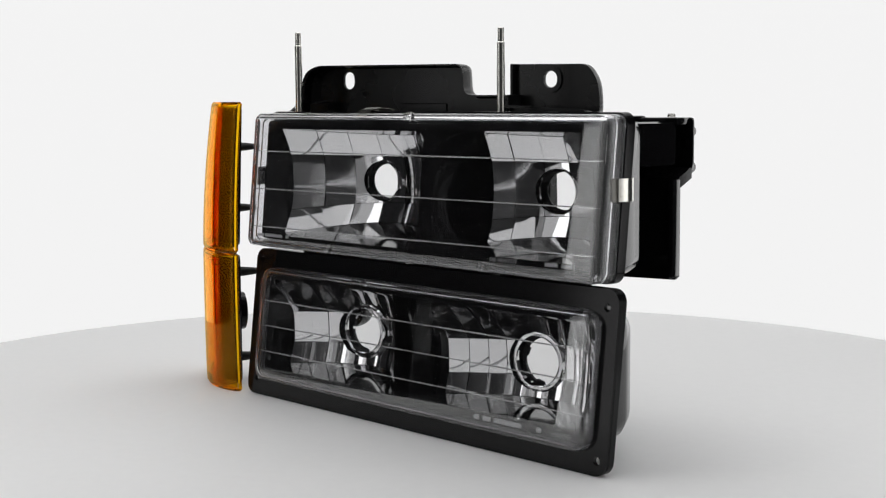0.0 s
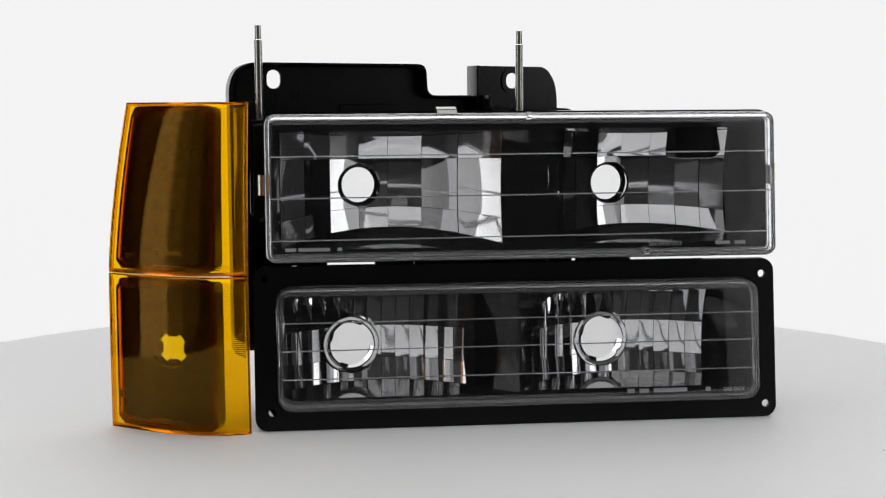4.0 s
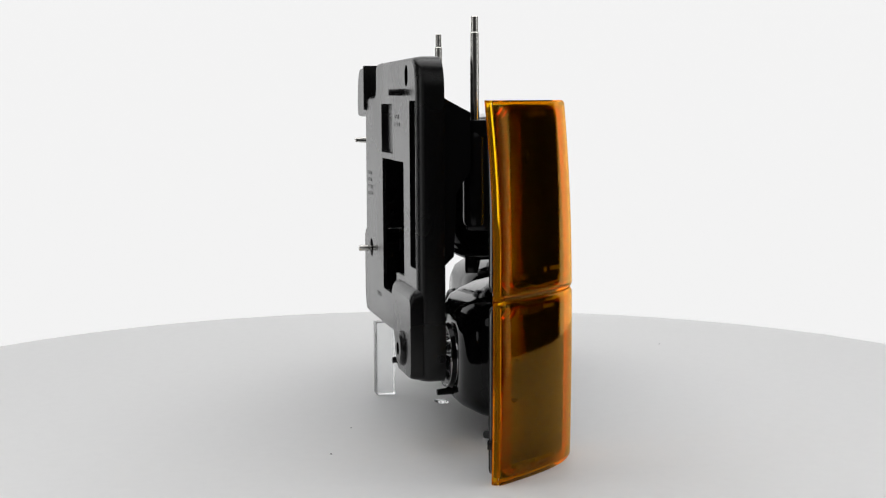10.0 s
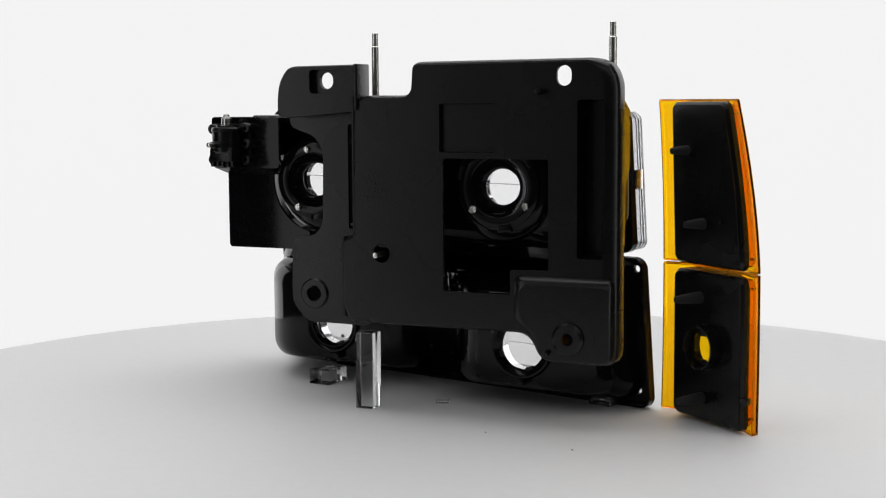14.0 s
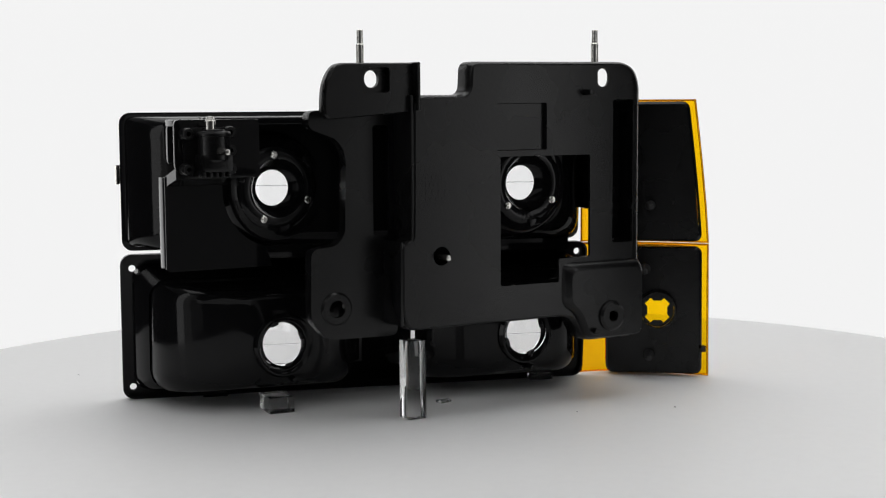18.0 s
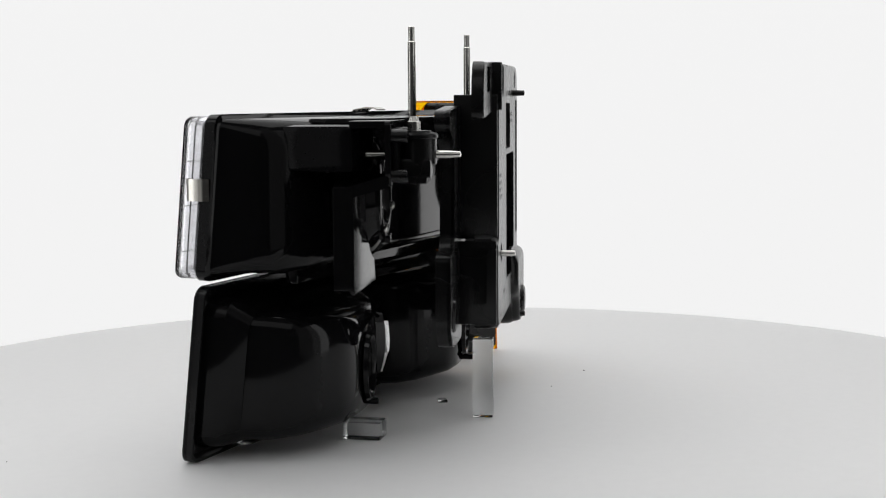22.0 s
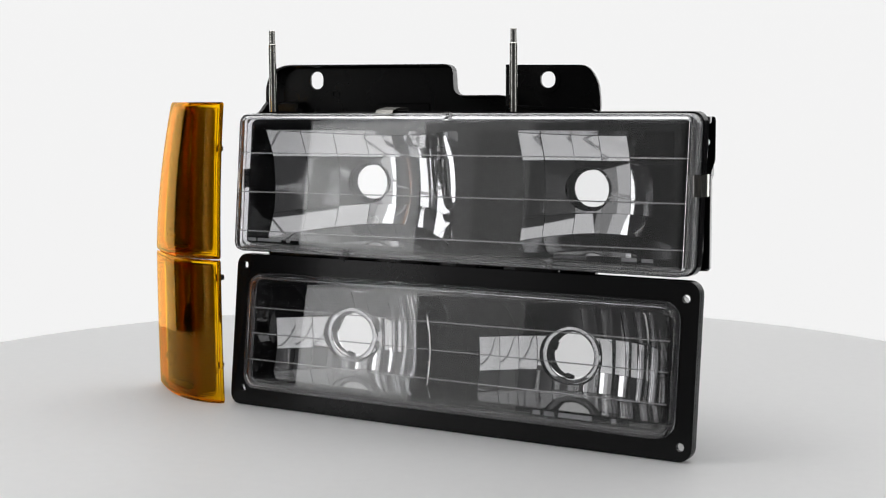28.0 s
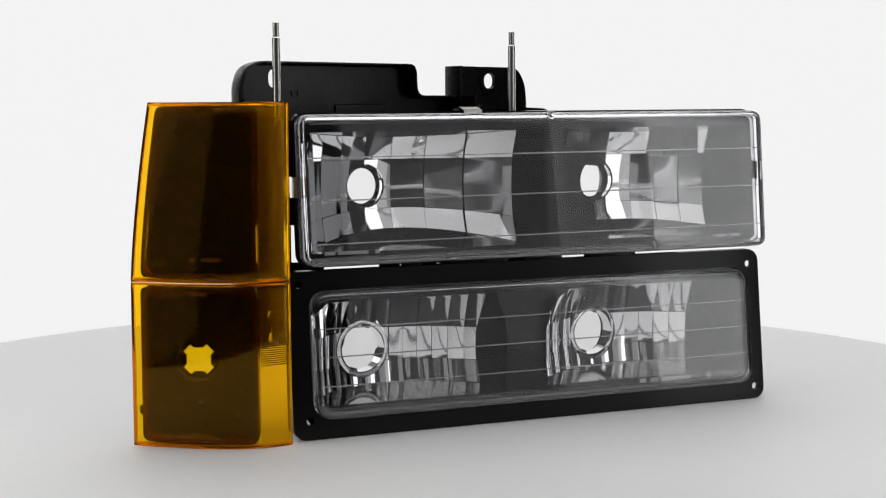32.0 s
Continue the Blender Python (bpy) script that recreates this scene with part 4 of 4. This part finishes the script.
    def floor_w(u, z):
        return -0.0097 - 0.015 * (u - 0.0245) - lay_back(u / rear_edge(z), z)

    zt0, zb0 = z1 - 0.0019, z0 + 0.0017
    lip = []
    ring = rrect(0.0, 0.0943, zb0, zt0, 0.0070, 5)
    for (xa, za), (xb, zb) in zip(ring, ring[1:] + ring[:1]):
        n = max(1, round(math.hypot(xb - xa, zb - za) / 0.008))
        lip += [((xa + (xb - xa) * k / n) / 0.0943, za + (zb - za) * k / n) for k in range(n)]

    def tray(e, off, deep=None):
        out = []
        for t, z in lip:
            z = (zt0 + zb0) / 2 + (z - (zt0 + zb0) / 2) * (1 - 2 * e / (zt0 - zb0))
            ua, ub = ins + e, rear_edge(z) - 0.0062 - e
            u = ua + (ub - ua) * t
            low = floor_w(u, z) + 0.0065
            w = bulge(u, z) - off if deep is None else floor_w(u, z) - deep
            out.append(mark(u, w + (min(w, low) - w) * min(1.0, max(0.0, (t - 0.80) / 0.12)), z))
        return out
    bm = bmesh.new()
    loft(bm, [tray(0, 0.0064), tray(0.0004, 0, -0.0022), tray(0.0024, 0, 0.0), tray(0.0030, 0, -0.0022), tray(0.0022, 0.0064)], closed=True)
    part("tray_wall", bm, MATTE, m, "black plastic tray")
    # flat tray bottom, with a cross-shaped bulb opening in the lower one
    zt, zb = z1 - 0.0045, z0 + 0.0042
    out = [(ins + 0.003, zb), (rear_edge(zb) - 0.0090, zb), (rear_edge((zt + zb) / 2) - 0.0090, (zt + zb) / 2), (rear_edge(zt) - 0.0090, zt), (ins + 0.003, zt)]
    holes = []
    if hole:
        hu, hz = hole
        holes = [circle(hu, hz, 0.0160, 32)]
    bm = bmesh.new()
    out = rounded(out, 0.006)
    plate(bm, out, holes, 0.0006, 0.0026, lambda u, d, z: mark(u, floor_w(u, z) + d, z))
    floor_part = part("tray_back", bm, TRAY, m, "smooth glossy black tray bottom")
    bm = bmesh.new()
    plate(bm, out, holes, -0.0010, 0.0004, lambda u, d, z: mark(u, floor_w(u, z) + d, z))
    part("tray_cover", bm, MATTE, m)
    if hole:
        bm = bmesh.new()
        lathe(bm, [(0.0158, 0.0), (0.0158, -0.0130), (0.0178, -0.0130), (0.0186, -0.0020)], along(mark(hole[0], -0.0110, hole[1]), (MN.x, MN.y, 0)), 32)
        part("bulb_seat", bm, MATTE, floor_part)
        h = []
        for k in range(4):
            for r, a in ((0.0100, -24), (0.0133, -17), (0.0133, 17), (0.0100, 24)):
                t = radians(45 + 90 * k + a)
                h.append((hu + r * math.cos(t), hz + r * math.sin(t)))
        bm = bmesh.new()
        plate(bm, circle(hu, hz, 0.0156, 32), [h], -0.0190, -0.0172, lambda u, d, z: mark(u, d, z))
        part("bulb_opening", bm, TRAY, floor_part, "cross-shaped bulb opening")
        bm = bmesh.new()
        u, z = rear_edge(0.027) - 0.0065, 0.027
        c = mark(u, -0.010, z)
        block(bm, c[0] - 0.003, c[0] + 0.003, c[1] - 0.004, c[1] + 0.004, z - 0.003, z + 0.003, 0.0008)
        part("snap_lug", bm, MATTE, m)
    return m


upper_marker = build_marker("side_marker", 0.1277, 0.2638, None, "upper amber side marker lamp with black back tray")
lower_marker = build_marker("side_marker", 0.0004, 0.1268, (0.0735, 0.0645), "lower amber side marker lamp with cross-shaped bulb opening")
def on_marker(x, z):
    """Read from the front, so x runs against u."""
    return mark(-x, bulge(-x, z) - 0.0024, z)


def marker_writing(thing_ob, words, bars):
    lens = next(c for c in thing_ob.children if c.name.startswith("lens"))
    for text, u, z, size in words:
        lettering(text, -u, z, size, lens, on_marker, AMBER_MARK)
    for u, w, z, h in bars:
        bm = bmesh.new()
        loft(bm, [[on_marker(x, q) for x, q in ((-u, z), (-u + w, z), (-u + w, z + h), (-u, z + h))]])
        bmesh.ops.contextual_create(bm, geom=bm.verts[:])
        part("lettering_bar", bm, AMBER_MARK, lens)


marker_writing(upper_marker, (("(2)A 94", 0.076, 0.2525, 0.0062), ("DOT", 0.104, 0.1405, 0.0055)), ((0.0740, 0.0035, 0.1435, 0.0036), (0.0655, 0.0150, 0.1440, 0.0030)))
marker_writing(lower_marker, (("SAE DOT", 0.1030, 0.1165, 0.0062),), ((0.0755, 0.0140, 0.1180, 0.0030), (0.1050, 0.0140, 0.0085, 0.0028), (0.0840, 0.0250, 0.0095, 0.0028)))
for thing_ob, pegs in ((upper_marker, ((-0.1963, -0.0556, 0.2223, 0.0207), (-0.2141, -0.0469, 0.164, 0.0210))), (lower_marker, ((-0.2081, -0.044, 0.1034, 0.0262), (-0.2116, -0.0424, 0.0212, 0.0262)))):
    for x, y, z, deep in pegs:
        bm = bmesh.new()
        lathe(bm, [(0, 0.0), (0.0026, -0.0005), (0.0034, -0.006), (0.0046, -0.018), (0.0052, -deep)], along((x, y, z), (-MN.x, -MN.y, 0)), 14)
        part("peg", bm, RUBBER, thing_ob, "tapered black mounting peg")


# ---- clear acrylic props ----
def acrylic(name, x, y, w, d, h, turn, label):
    ob = thing(name, (x, y, 0.0), label, "acrylic block", "acrylic props")
    TURNING.append(ob)
    bm = bmesh.new()
    block(bm, -w / 2, w / 2, -d / 2, d / 2, 0.0004, h, 0.0006)
    m = Matrix.Translation((x, y, 0)) @ pose(0, 0, 0, 0, 0, turn)
    for v in bm.verts:
        v.co = m @ v.co
    part("bar", bm, ACRYLIC, ob)
    return ob


acrylic("acrylic_post", 0.0375, 0.0535, 0.0165, 0.0165, 0.066, 17, "tall clear square acrylic post under the bracket")
acrylic("acrylic_block", 0.144, -0.006, 0.022, 0.030, 0.0140, 10, "short clear acrylic block under the parking lamp")
acrylic("acrylic_strip", -0.116, -0.080, 0.022, 0.012, 0.006, 0, "thin clear acrylic strip under the lamp")
acrylic("acrylic_strip", 0.190, -0.083, 0.022, 0.012, 0.006, 0, "thin clear acrylic strip under the lamp")
acrylic("acrylic_chip", -0.002, 0.0, 0.012, 0.008, 0.0025, 30, "small loose clear acrylic chip on the table")


# ---- the turntable's motion ----
def motions():
    for ob in TURNING:
        b = Vector(ob["base"])
        rows = []
        for k in range(65):
            t = k * 0.5
            rows.append((t, pose(0, 0, 0, 0, 0, START + RATE * t + float(np.interp(t, DRIFT_T, DRIFT))) @ Matrix.Translation(b)))
        walk(ob, rows)


motions()
